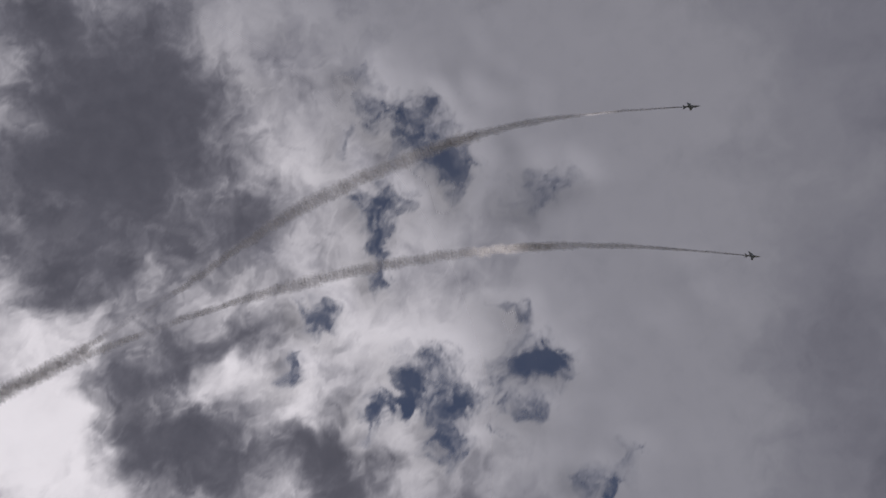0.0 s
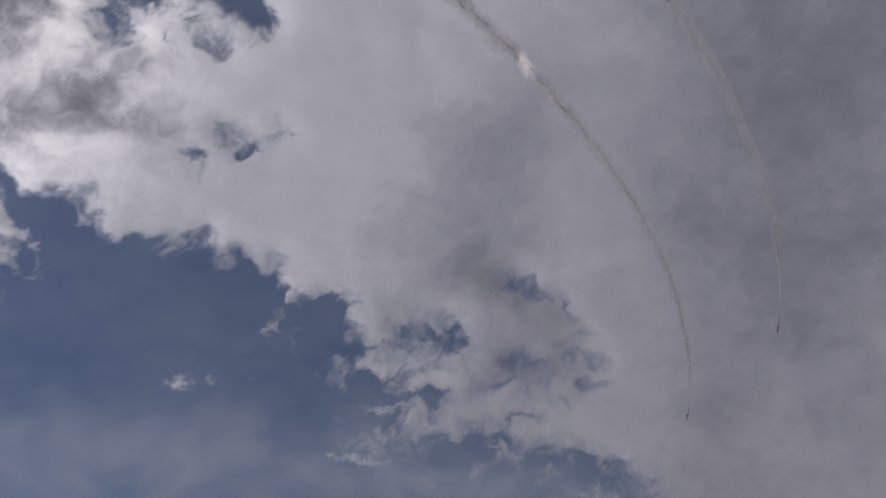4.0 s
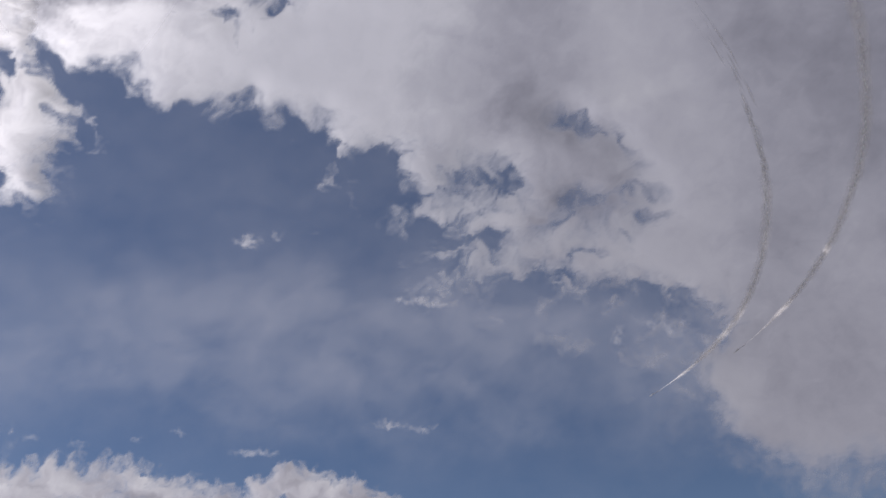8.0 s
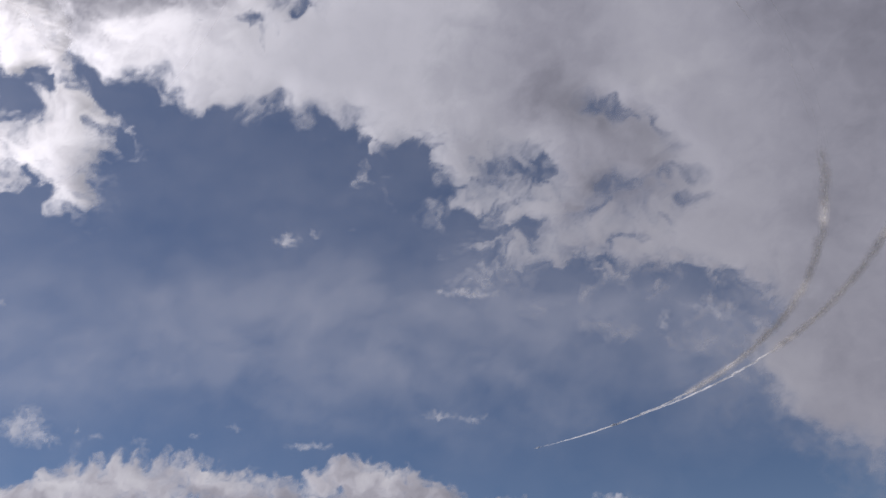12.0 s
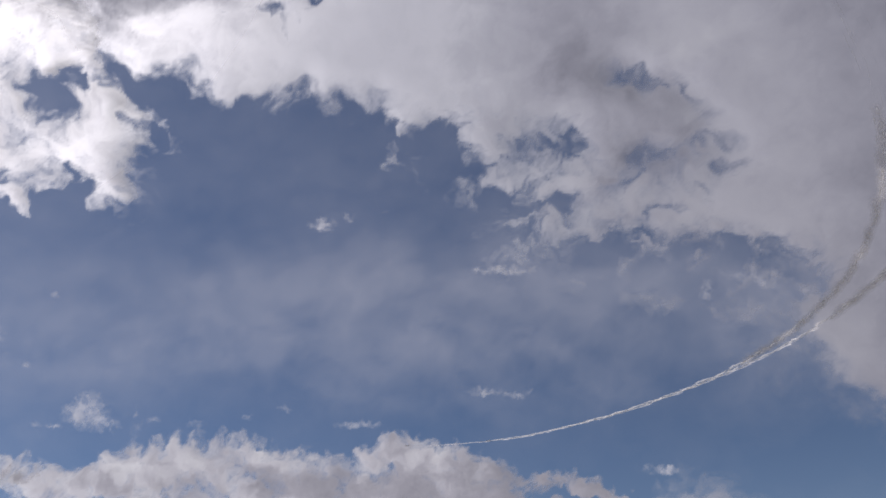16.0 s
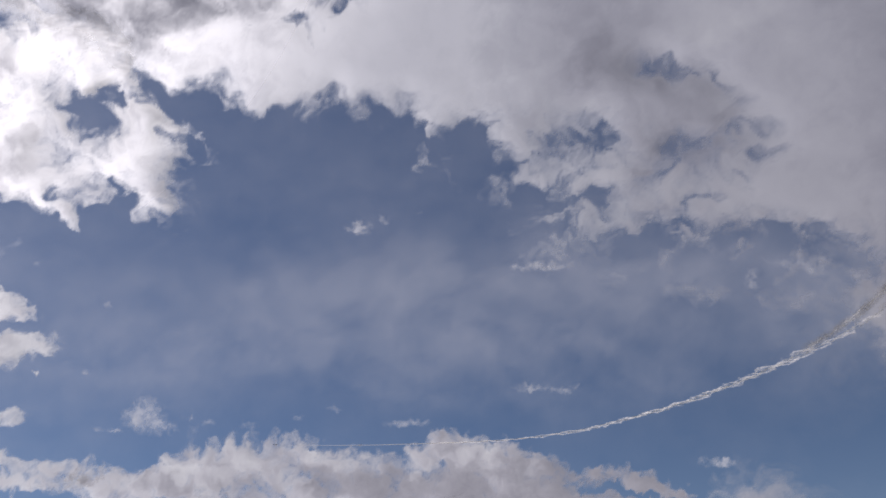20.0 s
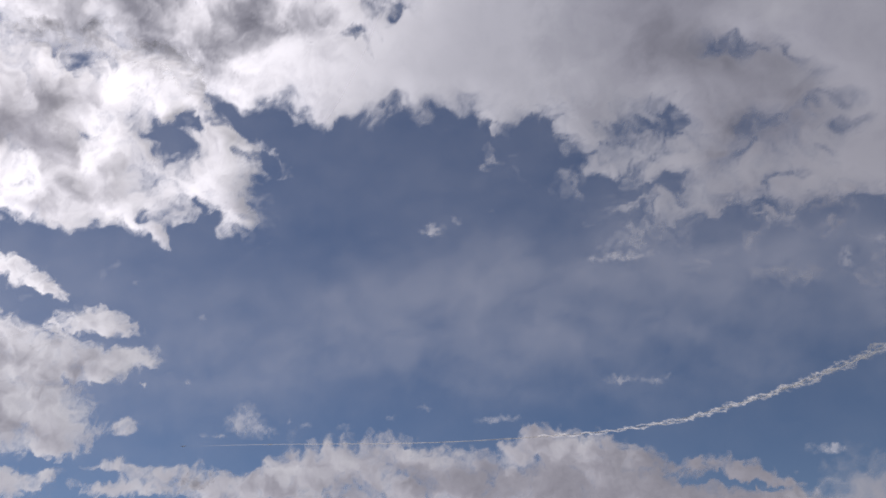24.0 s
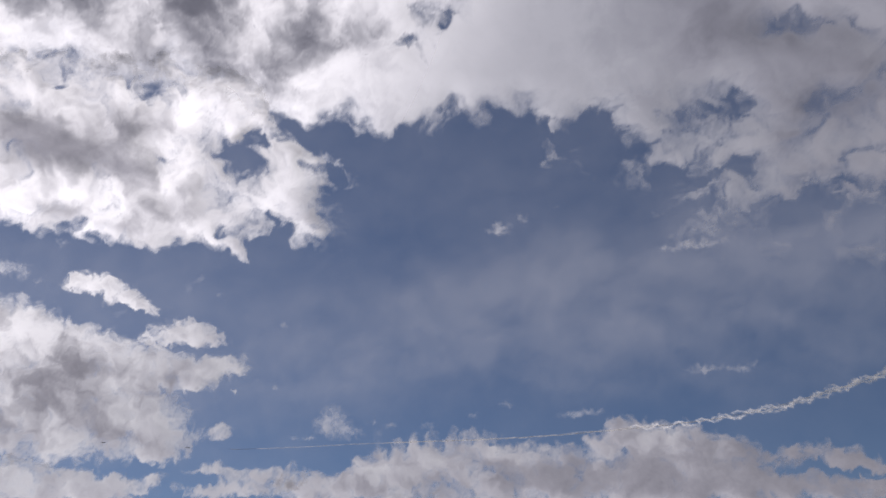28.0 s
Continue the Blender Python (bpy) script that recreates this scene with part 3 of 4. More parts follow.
LOW_SHADE = [
    (-0.771, -0.291, 0.0649, 0.0268, -35, 0.65), (-0.689, -0.295, 0.0666, 0.0113, -28, 0.5), (-0.642, -0.347, 0.053, 0.0097, -27, 0.5),
    (-0.819, -0.33, 0.0628, 0.0235, -19, 0.55), (-0.694, -0.392, 0.0526, 0.0094, -30, 0.6), (-0.767, -0.326, 0.0434, 0.0126, -29, 0.35),
    (-0.598, -0.333, 0.0383, 0.0065, -15, 0.3), (-0.775, -0.231, 0.0357, 0.0111, -41, 0.3),
]
BASE_HEAP = [
    (-0.465, -0.526, 0.0666, 0.0171, -13, 1), (-0.374, -0.523, 0.0566, 0.0246, 8, 1), (-0.292, -0.525, 0.053, 0.0261, 1, 1),
    (-0.22, -0.526, 0.0579, 0.0232, -8, 1), (-0.141, -0.559, 0.0643, 0.0288, -6, 1), (-0.038, -0.537, 0.0334, 0.0175, 6, 1),
    (0.015, -0.545, 0.0558, 0.0259, -15, 1), (0.077, -0.569, 0.0537, 0.0268, -13, 1), (0.175, -0.572, 0.0633, 0.0122, -9, 1),
    (0.246, -0.588, 0.0416, 0.0111, -7, 1), (0.091, -0.61, 0.1774, 0.0184, -4, 1), (-0.202, -0.58, 0.233, 0.0212, -9, 1),
    (0.257, -0.618, 0.0541, 0.016, 0, 1), (-0.03, -0.576, 0.0586, 0.0222, -5, 0.9), (0.053, -0.591, 0.0839, 0.0173, -5, 0.8),
]
BASE_SHADE = [
    (-0.152, -0.572, 0.0767, 0.0166, -8, 0.6), (-0.027, -0.591, 0.0875, 0.0176, -6, 0.6), (0.112, -0.609, 0.1009, 0.0099, -4, 0.5),
    (0.21, -0.609, 0.0688, 0.0177, -2, 0.5), (-0.308, -0.551, 0.0554, 0.0108, -10, 0.2), (-0.072, -0.563, 0.0447, 0.0075, -7, 0.3),
    (0.058, -0.574, 0.0474, 0.0075, -16, 0.25), (-0.209, -0.545, 0.0468, 0.0061, -9, 0.25), (0.192, -0.581, 0.0444, 0.0042, -3, 0.25),
    (-0.388, -0.543, 0.0477, 0.0062, -12, 0.12), (0.175, -0.572, 0.0696, 0.0143, -9, 0.35), (0.069, -0.561, 0.0547, 0.0148, -10, 0.25),
    (0.096, -0.588, 0.177, 0.0428, -4, 0.22), (0.219, -0.599, 0.081, 0.034, 0, 0.25),
]
BASE_GAPS = [
    (0.207, -0.597, 0.0498, 0.0041, -5, 0.9), (-0.037, -0.552, 0.0092, 0.0079, 24, 0.5), (0.252, -0.603, 0.0302, 0.0047, -2, 0.6),
]
FOOT = [
    (-0.836, -0.394, 0.057, 0.0271, -32, 1), (-0.792, -0.421, 0.0437, 0.0151, -30, 1), (-0.732, -0.449, 0.0443, 0.0154, -18, 1),
    (-0.68, -0.457, 0.0226, 0.0093, -17, 0.8), (-0.815, -0.368, 0.0282, 0.0062, -19, 0.7), (-0.881, -0.402, 0.0615, 0.0302, -22, 1),
    (-0.77, -0.452, 0.0654, 0.0122, -18, 1),
]
FOOT_BAND = [
    (-0.56, -0.484, 0.0656, 0.011, -23, 1), (-0.5, -0.502, 0.0363, 0.0141, -13, 1), (-0.603, -0.496, 0.0464, 0.0093, -15, 1),
    (-0.543, -0.511, 0.0862, 0.0093, -14, 1), (-0.464, -0.521, 0.0476, 0.0109, -13, 0.8), (-0.618, -0.462, 0.0154, 0.0063, -16, 0.6),
]
HAZE = [
    (-0.037, -0.353, 0.285, 0.0762, 0, 1), (-0.263, -0.368, 0.2712, 0.0562, 0, 1), (0.151, -0.382, 0.2363, 0.0663, 0, 1),
    (0.338, -0.314, 0.1588, 0.075, 0, 1), (0.44, -0.385, 0.1263, 0.0737, 0, 1), (-0.141, -0.317, 0.14, 0.0375, 0, 1),
    (0.116, -0.328, 0.1413, 0.0475, 0, 1), (-0.388, -0.363, 0.2488, 0.0413, 0, 1), (0.067, -0.429, 0.2175, 0.0575, 0, 1),
    (-0.669, -0.356, 0.2551, 0.1042, -16, 0.75), (-0.717, -0.148, 0.1845, 0.0487, -16, 0.6), (-0.418, -0.355, 0.159, 0.0979, -11, 0.3),
    (0.146, -0.402, 0.1861, 0.0744, -6, 0.45), (-0.062, -0.362, 0.15, 0.0709, -8, 0.25),
]
PUFFS_NEAR = [
    [(-0.659, -0.181, 0.0452, 0.0149, -32, 1), (-0.684, -0.165, 0.0259, 0.0115, -27, 0.9), (-0.624, -0.216, 0.0209, 0.0091, -38, 1)],
    [(-0.573, -0.269, 0.0397, 0.0149, -20, 1), (-0.603, -0.273, 0.0304, 0.0107, -15, 0.9), (-0.549, -0.292, 0.0217, 0.0082, -14, 0.8)],
]
PUFFS_WEST = [
    [(-0.762, -0.121, 0.0178, 0.0106, -29, 1)],
    [(-0.416, -0.439, 0.0221, 0.0146, -21, 1), (-0.414, -0.46, 0.0287, 0.008, -12, 0.9), (-0.431, -0.448, 0.0127, 0.008, -11, 0.8)],
    [(-0.076, -0.494, 0.026, 0.0045, 0, 0.8)],
    [(-0.109, -0.226, 0.0153, 0.0096, -8, 0.9)],
    [(-0.074, -0.217, 0.0081, 0.0066, 37, 0.6)],
    [(0.098, -0.457, 0.0313, 0.0053, -9, 0.8), (0.142, -0.458, 0.0164, 0.0043, 3, 0.8)],
    [(0.136, -0.293, 0.0341, 0.0059, -1, 0.75)],
]
PUFFS_LOW = [
    [(-0.466, -0.456, 0.0174, 0.0032, -13, 0.7)],
    [(-0.221, -0.474, 0.0062, 0.0056, -6, 0.7)],
    [(-0.287, -0.477, 0.0125, 0.0048, -20, 0.6)],
    [(-0.34, -0.465, 0.0096, 0.004, -11, 0.6)],
    [(-0.361, -0.457, 0.0048, 0.004, -3, 0.6)],
    [(-0.507, -0.36, 0.0079, 0.0033, -14, 0.6)],
    [(-0.592, -0.353, 0.0077, 0.0041, -15, 0.5)],
    [(-0.481, -0.378, 0.0055, 0.0033, -12, 0.5)],
    [(-0.17, -0.467, 0.0122, 0.0032, -20, 0.4)],
    [(-0.737, -0.143, 0.007, 0.0041, -15, 0.5)],
    [(-0.689, -0.104, 0.0113, 0.0066, -40, 0.5)],
]
PUFFS_EAST = [
    [(0.128, -0.293, 0.0404, 0.0053, 1, 0.8)],
    [(0.453, -0.3, 0.0369, 0.0123, -2, 0.7)],
    [(0.389, -0.318, 0.0153, 0.014, -82, 0.5)],
    [(-0.012, -0.128, 0.009, 0.0074, 78, 0.5)],
    [(-0.026, -0.154, 0.0163, 0.0053, -14, 0.4)],
    [(-0.189, -0.22, 0.0052, 0.0045, 4, 0.4)],
    [(0.331, -0.555, 0.0235, 0.0058, -2, 0.9)],
    [(-0.025, -0.208, 0.0075, 0.0046, -2, 0.3)],
    [(-0.521, -0.229, 0.0102, 0.0044, -7, 0.3)],
    [(-0.442, -0.295, 0.0109, 0.0037, -8, 0.3)],
    [(-0.175, -0.466, 0.0152, 0.0038, -6, 0.4)],
]


CLOUDS = []


def swirl(p, q, size, amount, shift):
    """Places pushed about by slow and quick eddies, so that outlines curl."""
    a, b = fbm(p, q, size, 3, shift, 0.5), fbm(p, q, size, 3, shift + 12, 0.5)
    p, q = p + amount * a, q + amount * b
    a, b = fbm(p, q, size * 3.1, 4, shift + 5, 0.56), fbm(p, q, size * 3.1, 4, shift + 17, 0.56)
    return p + 0.5 * amount * a, q + 0.5 * amount * b


def union(p, q, rows, strength=1.2):
    return 1 - np.exp(-strength * blobs(p, q, rows))


def wider(rows, factor):
    return [(a, b, factor * c, factor * d, *rest) for a, b, c, d, *rest in rows]


def bank_field(p, q):
    wp, wq = swirl(p, q, 9, 0.034, 11)
    sp, sq = swirl(p, q, 17, 0.026, 61)
    hole = union(wp, wq, BLUE, 1.15) * (1 - np.minimum(blobs(wp, wq, FILL), 1.0))
    gaps = union(sp, sq, HIGH_GAPS + HIGH_GAPS_EAST + MID_GAPS + LOW_GAPS, 1.2)
    breaks = union(sp, sq, FRINGE_GAPS + FRINGE_GAPS_LOW, 1.4)
    clumps = blobs(sp, sq, FRINGE_CLUMPS)
    fringe = union(p, q, wider(FRINGE_GAPS + FRINGE_GAPS_LOW + FRINGE_CLUMPS, 2.1), 0.5)
    high = union(p, q, wider(HIGH_GAPS + HIGH_GAPS_EAST + MID_GAPS + LOW_GAPS, 1.8), 0.9)
    side = np.clip((p - 0.1) / 0.5, 0, 1)
    smooth = np.clip((p + 0.15) / 0.4, 0, 1)
    lace = np.maximum(high, fringe)
    calm = 1 - 0.72 * smooth * (1 - fringe)
    puffs = fbm(sp, sq, 26, 4, 71, 0.5, 1.0)
    cover = 2.1 - 2.9 * hole - 2.0 * gaps - 1.6 * breaks * (1 - 0.5 * np.minimum(clumps, 1)) - 2.6 * union(wp, wq, LEFT_HEAP, 1.0)
    cover += 0.5 * np.minimum(clumps, 1.4) + 1.7 * blobs(sp, sq, WISPS) * hole - 0.6 * high - 1.0 * fringe + 1.9 * blobs(sp, sq, FRINGE_MIST) * hole - 0.7 * blobs(sp, sq, FRINGE_THIN)
    depth = cover + calm * (0.62 * fbm(wp, wq, 7, 6, 3, 0.55) + 0.35 * puffs)
    # lace round the openings, and broken rows of small clouds drawn out along the wind
    banks = fbm(sp + 0.25 * sq, sq * 1.6, 30, 4, 45, 0.52)
    depth += lace * (1 - 0.4 * fringe) * fbm(sp, sq, 21, 5, 47, 0.6) + fringe * (1.9 * banks + 0.6 * fbm(sp, sq, 44, 3, 43, 0.5, 1.0))
    depth += 0.5 * (1 - 0.75 * fringe) * np.exp(-((depth - 0.5) / 0.7) ** 2) * fbm(wp + 0.35 * wq, wq * 1.5 - 0.3 * wp, 38, 4, 49, 0.6)
    depth = np.where(depth > 0.8, 0.8 + (depth - 0.8) * (1 - 0.55 * fringe), depth)
    depth = np.maximum(np.where(depth < 0.75, 0.75 + (depth - 0.75) * (1 - 0.2 * high - 0.42 * fringe - 0.35 * np.clip((p - 0.4) / 0.1, 0, 1) * (1 - fringe)), depth), -0.6 + 1.1 * fringe * (1 - hole))
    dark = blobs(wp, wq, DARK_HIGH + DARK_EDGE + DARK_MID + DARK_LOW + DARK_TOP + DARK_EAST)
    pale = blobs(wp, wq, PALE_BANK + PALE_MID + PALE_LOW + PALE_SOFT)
    # shade painted as tone: placed patches, greyer to the right, bright where it thins
    shade = 0.32 - 0.27 * np.clip((p + 0.5) / 0.4, 0, 1) + 0.46 * side + dark - 0.9 * pale - 0.3 * np.exp(-(np.maximum(depth, 0) / 1.1) ** 2) * (1 - 0.75 * side)
    shade += calm * (0.34 * fbm(wp, wq, 8, 4, 55, 0.5) + 0.24 * fbm(sp, sq, 17, 5, 57, 0.58) + 0.1 * puffs)
    shade += 0.14 * smooth * fbm(wp, wq * 1.2, 5.5, 3, 53, 0.5)
    shade += fringe * (0.12 * np.clip(banks, -0.4, 0.6) + 0.16 * fbm(sp, sq * 1.4, 36, 3, 41, 0.5) + 0.18)
    shade = 0.06 * np.log1p(np.exp(np.clip(shade / 0.06, -20, 20)))
    return depth, np.where(shade > 0.6, 0.6 + 0.3 * np.tanh((shade - 0.6) / 0.3), shade)


def cumulus_field(rows, dark, size, shift, rise=2.3, base=0.85, gaps=(), curl=1.0, tint=0.06):
    def field(p, q):
        wp, wq = swirl(p, q, size, 0.36 / size, shift)
        heap = 1 - np.exp(-1.5 * blobs(wp, wq, rows))
        lumps = fbm(wp, wq, size * 1.5, 4, shift + 4, 0.5, 1.0)
        depth = rise * heap - base - 1.3 * blobs(wp, wq, gaps)
        within = np.clip(3 * heap, 0, 1)
        depth += within * (0.6 * fbm(wp, wq, size, 5, shift, 0.56) + 0.4 * lumps)
        depth += within * 0.4 * np.exp(-((depth - 0.4) / 0.6) ** 2) * fbm(wp, wq, size * 3, 4, shift + 8, 0.6)
        curls = fbm(wp, wq, size * 0.9, 4, shift + 13, 0.52)
        # shaded undersides and cores are painted in as a greyer tone
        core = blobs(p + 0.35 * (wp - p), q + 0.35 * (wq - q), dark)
        shade = tint + 0.12 * soften(np.clip(depth, 0, 1.6), 3) + curl * np.clip(depth, 0, 1) * (0.42 * curls + 0.12 * lumps) + 0.9 * core
        shade = 0.05 * np.log1p(np.exp(np.clip(shade / 0.05, -20, 20)))
        return depth, np.where(shade > 0.45, 0.45 + 0.35 * np.tanh((shade - 0.45) / 0.35), shade)
    return field


def extent(rows, pad=1.9):
    reach = [(r[0], r[1], pad * max(r[2], r[3])) for r in rows]
    return (min(a - c for a, b, c in reach), max(a + c for a, b, c in reach), min(b - c for a, b, c in reach), max(b + c for a, b, c in reach))


def veil_field(p, q):
    wp, wq = swirl(p, q, 7, 0.03, 91)
    clear = np.clip((q + 0.43) / 0.12, 0, 1)
    haze = 1 - np.exp(-blobs(wp, wq, HAZE))
    depth = 0.1 + 0.6 * clear + 0.9 * haze + 0.3 * fbm(p, q * 2.2, 5, 6, 31, 0.6)
    depth += 0.55 * haze * fbm(wp + 0.3 * wq, wq * 1.4, 15, 5, 37, 0.55)
    return depth, np.full_like(depth, 0.3)


def bank_regions(p, q):
    kinds = np.zeros(p.shape, int)
    kinds[blobs(p, q, BLUE) > 0.1] = 1
    kinds[union(p, q, FRINGE_GAPS + FRINGE_GAPS_LOW + FRINGE_CLUMPS, 1.0) > 0.35] = 2
    kinds[blobs(p, q, DARK_HIGH) > 0.3] = 3
    return kinds, [("cloud_sheet", "grey-white layered cloud"), ("ragged_edge", "sunlit ragged edge"),
                   ("broken_fringe", "broken rows of small lilac-grey clouds"), ("shaded_base", "dark grey shaded base")]


def core_regions(dark):
    def regions(p, q):
        return (blobs(p, q, dark) > 0.25).astype(int), [("sunlit_top", "bright white sunlit top"), ("shaded_core", "soft grey shaded core")]
    return regions


def veil_regions(p, q):
    return (blobs(p, q, HAZE) > 0.3).astype(int), [("high_haze", "thin even haze"), ("haze_band", "pale lilac band of denser haze")]


def spread(lo, hi, step):
    return np.arange(lo, hi, step)


def graded(lo, near, far, hi, step, wide):
    """Close steps over the part of the sky that is looked at, wide ones beyond."""
    return np.concatenate([np.arange(lo, near, wide), np.arange(near, far, step), np.arange(far, hi, wide)])


def heap_cloud(name, label, rows, step, field, deck, mat, bulge, group="", regions=None, pad=1.9):
    p0, p1, q0, q1 = extent(rows, pad)
    ob = cloud(name, label, spread(p0, p1, step), spread(q0, q1, step), field, deck, mat, bulge, group, regions)
    CLOUDS.append(ob)


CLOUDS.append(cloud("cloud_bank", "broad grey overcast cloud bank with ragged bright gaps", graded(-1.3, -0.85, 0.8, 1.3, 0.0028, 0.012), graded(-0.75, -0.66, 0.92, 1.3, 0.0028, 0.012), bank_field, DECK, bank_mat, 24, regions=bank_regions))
heap_cloud("cumulus_cloud", "bright white sunlit cumulus with a shaded grey core", LEFT_HEAP, 0.0024, cumulus_field(LEFT_HEAP, LEFT_SHADE, 15, 40, gaps=LEFT_GAPS), DECK - 40, cumulus_mat, 90, regions=core_regions(LEFT_SHADE))
heap_cloud("cumulus_cloud", "white cumulus heap with flat grey underside", LOW_HEAP, 0.002, cumulus_field(LOW_HEAP, LOW_SHADE, 22, 50, curl=1.7, tint=-0.03), DECK - 20, low_mat, 110, regions=core_regions(LOW_SHADE))
heap_cloud("cumulus_bank", "long low bank of cumulus with grey bases", BASE_HEAP, 0.002, cumulus_field(BASE_HEAP, BASE_SHADE, 24, 60, gaps=BASE_GAPS, curl=1.4, tint=0.28), DECK - 30, low_mat, 110, regions=core_regions(BASE_SHADE))
heap_cloud("cumulus_cloud", "low white cumulus near the horizon", FOOT, 0.002, cumulus_field(FOOT, [], 28, 70, gaps=LOW_HEAP, tint=0.1), DECK - 30, low_mat, 80)
heap_cloud("cumulus_cloud", "thin ragged band of low white cumulus", FOOT_BAND, 0.002, cumulus_field(FOOT_BAND, [], 28, 74, gaps=BASE_HEAP[:3] + LOW_HEAP, tint=0.15), DECK - 30, low_mat, 80)
for k, rows in enumerate(PUFFS_NEAR):
    heap_cloud("cumulus_cloud", "small white sunlit cumulus with ragged top", rows, 0.0015, cumulus_field(rows, [], 36, 170 + 3 * k, 2.3, 0.7, tint=0.02), DECK - 30, low_mat, 30, pad=2.2)
for k, rows in enumerate(PUFFS_WEST + PUFFS_LOW + PUFFS_EAST):
    heap_cloud("cloud_puff", "small ragged white cloud puff in blue sky", rows, 0.0018, cumulus_field(rows, [], 60, 80 + 3 * k, 1.6, 0.4, tint=0.2), DECK - 30, puff_mat, 6, "small cloud puffs", pad=2.2)
CLOUDS.append(cloud("cloud_veil", "thin pale veil of high haze", spread(-1.2, 1.2, 0.008), spread(-0.75, 1.25, 0.008), veil_field, DECK + 60, veil_mat, 10, regions=veil_regions))

# ---- aircraft ----
def part(name, bm, mat, parent, label=""):
    bmesh.ops.recalc_face_normals(bm, faces=bm.faces)
    me = bpy.data.meshes.new(name)
    bm.to_mesh(me)
    bm.free()
    me.materials.append(mat)
    ob = new(name, me)
    ob.parent = parent
    if label:
        tagged(ob, label)
    return ob


def lathe(bm, rings, seg=20, cap=True):
    """Rings along y: y, x centre, z centre, half width, half height."""
    loops = []
    for y, cx, cz, w, h in rings:
        loops.append([bm.verts.new((cx + w * math.cos(k * math.tau / seg), y, cz + h * math.sin(k * math.tau / seg))) for k in range(seg)])
    for a, b in zip(loops, loops[1:]):
        for k in range(seg):
            f = bm.faces.new((a[k], a[(k + 1) % seg], b[(k + 1) % seg], b[k]))
            f.smooth = True
    if cap:
        bm.faces.new(loops[0])
        bm.faces.new(loops[-1])


def blade(bm, stations):
    """A wing or fin from stations: point at the quarter line, chord, thickness, lift axis."""
    loops = []
    for (x, y, z), chord, thick, axis in stations:
        ring = []
        for u, v in ((0.0, 0), (0.08, 0.35), (0.3, 0.5), (0.65, 0.3), (1.0, 0.0), (0.65, -0.3), (0.3, -0.5), (0.08, -0.35)):
            off = Vector(axis) * (v * thick * chord)
            ring.append(bm.verts.new(Vector((x, y - u * chord, z)) + off))
        loops.append(ring)
    for a, b in zip(loops, loops[1:]):
        for k in range(8):
            f = bm.faces.new((a[k], a[(k + 1) % 8], b[(k + 1) % 8], b[k]))
            f.smooth = True
    bm.faces.new(loops[0])
    bm.faces.new(loops[-1])


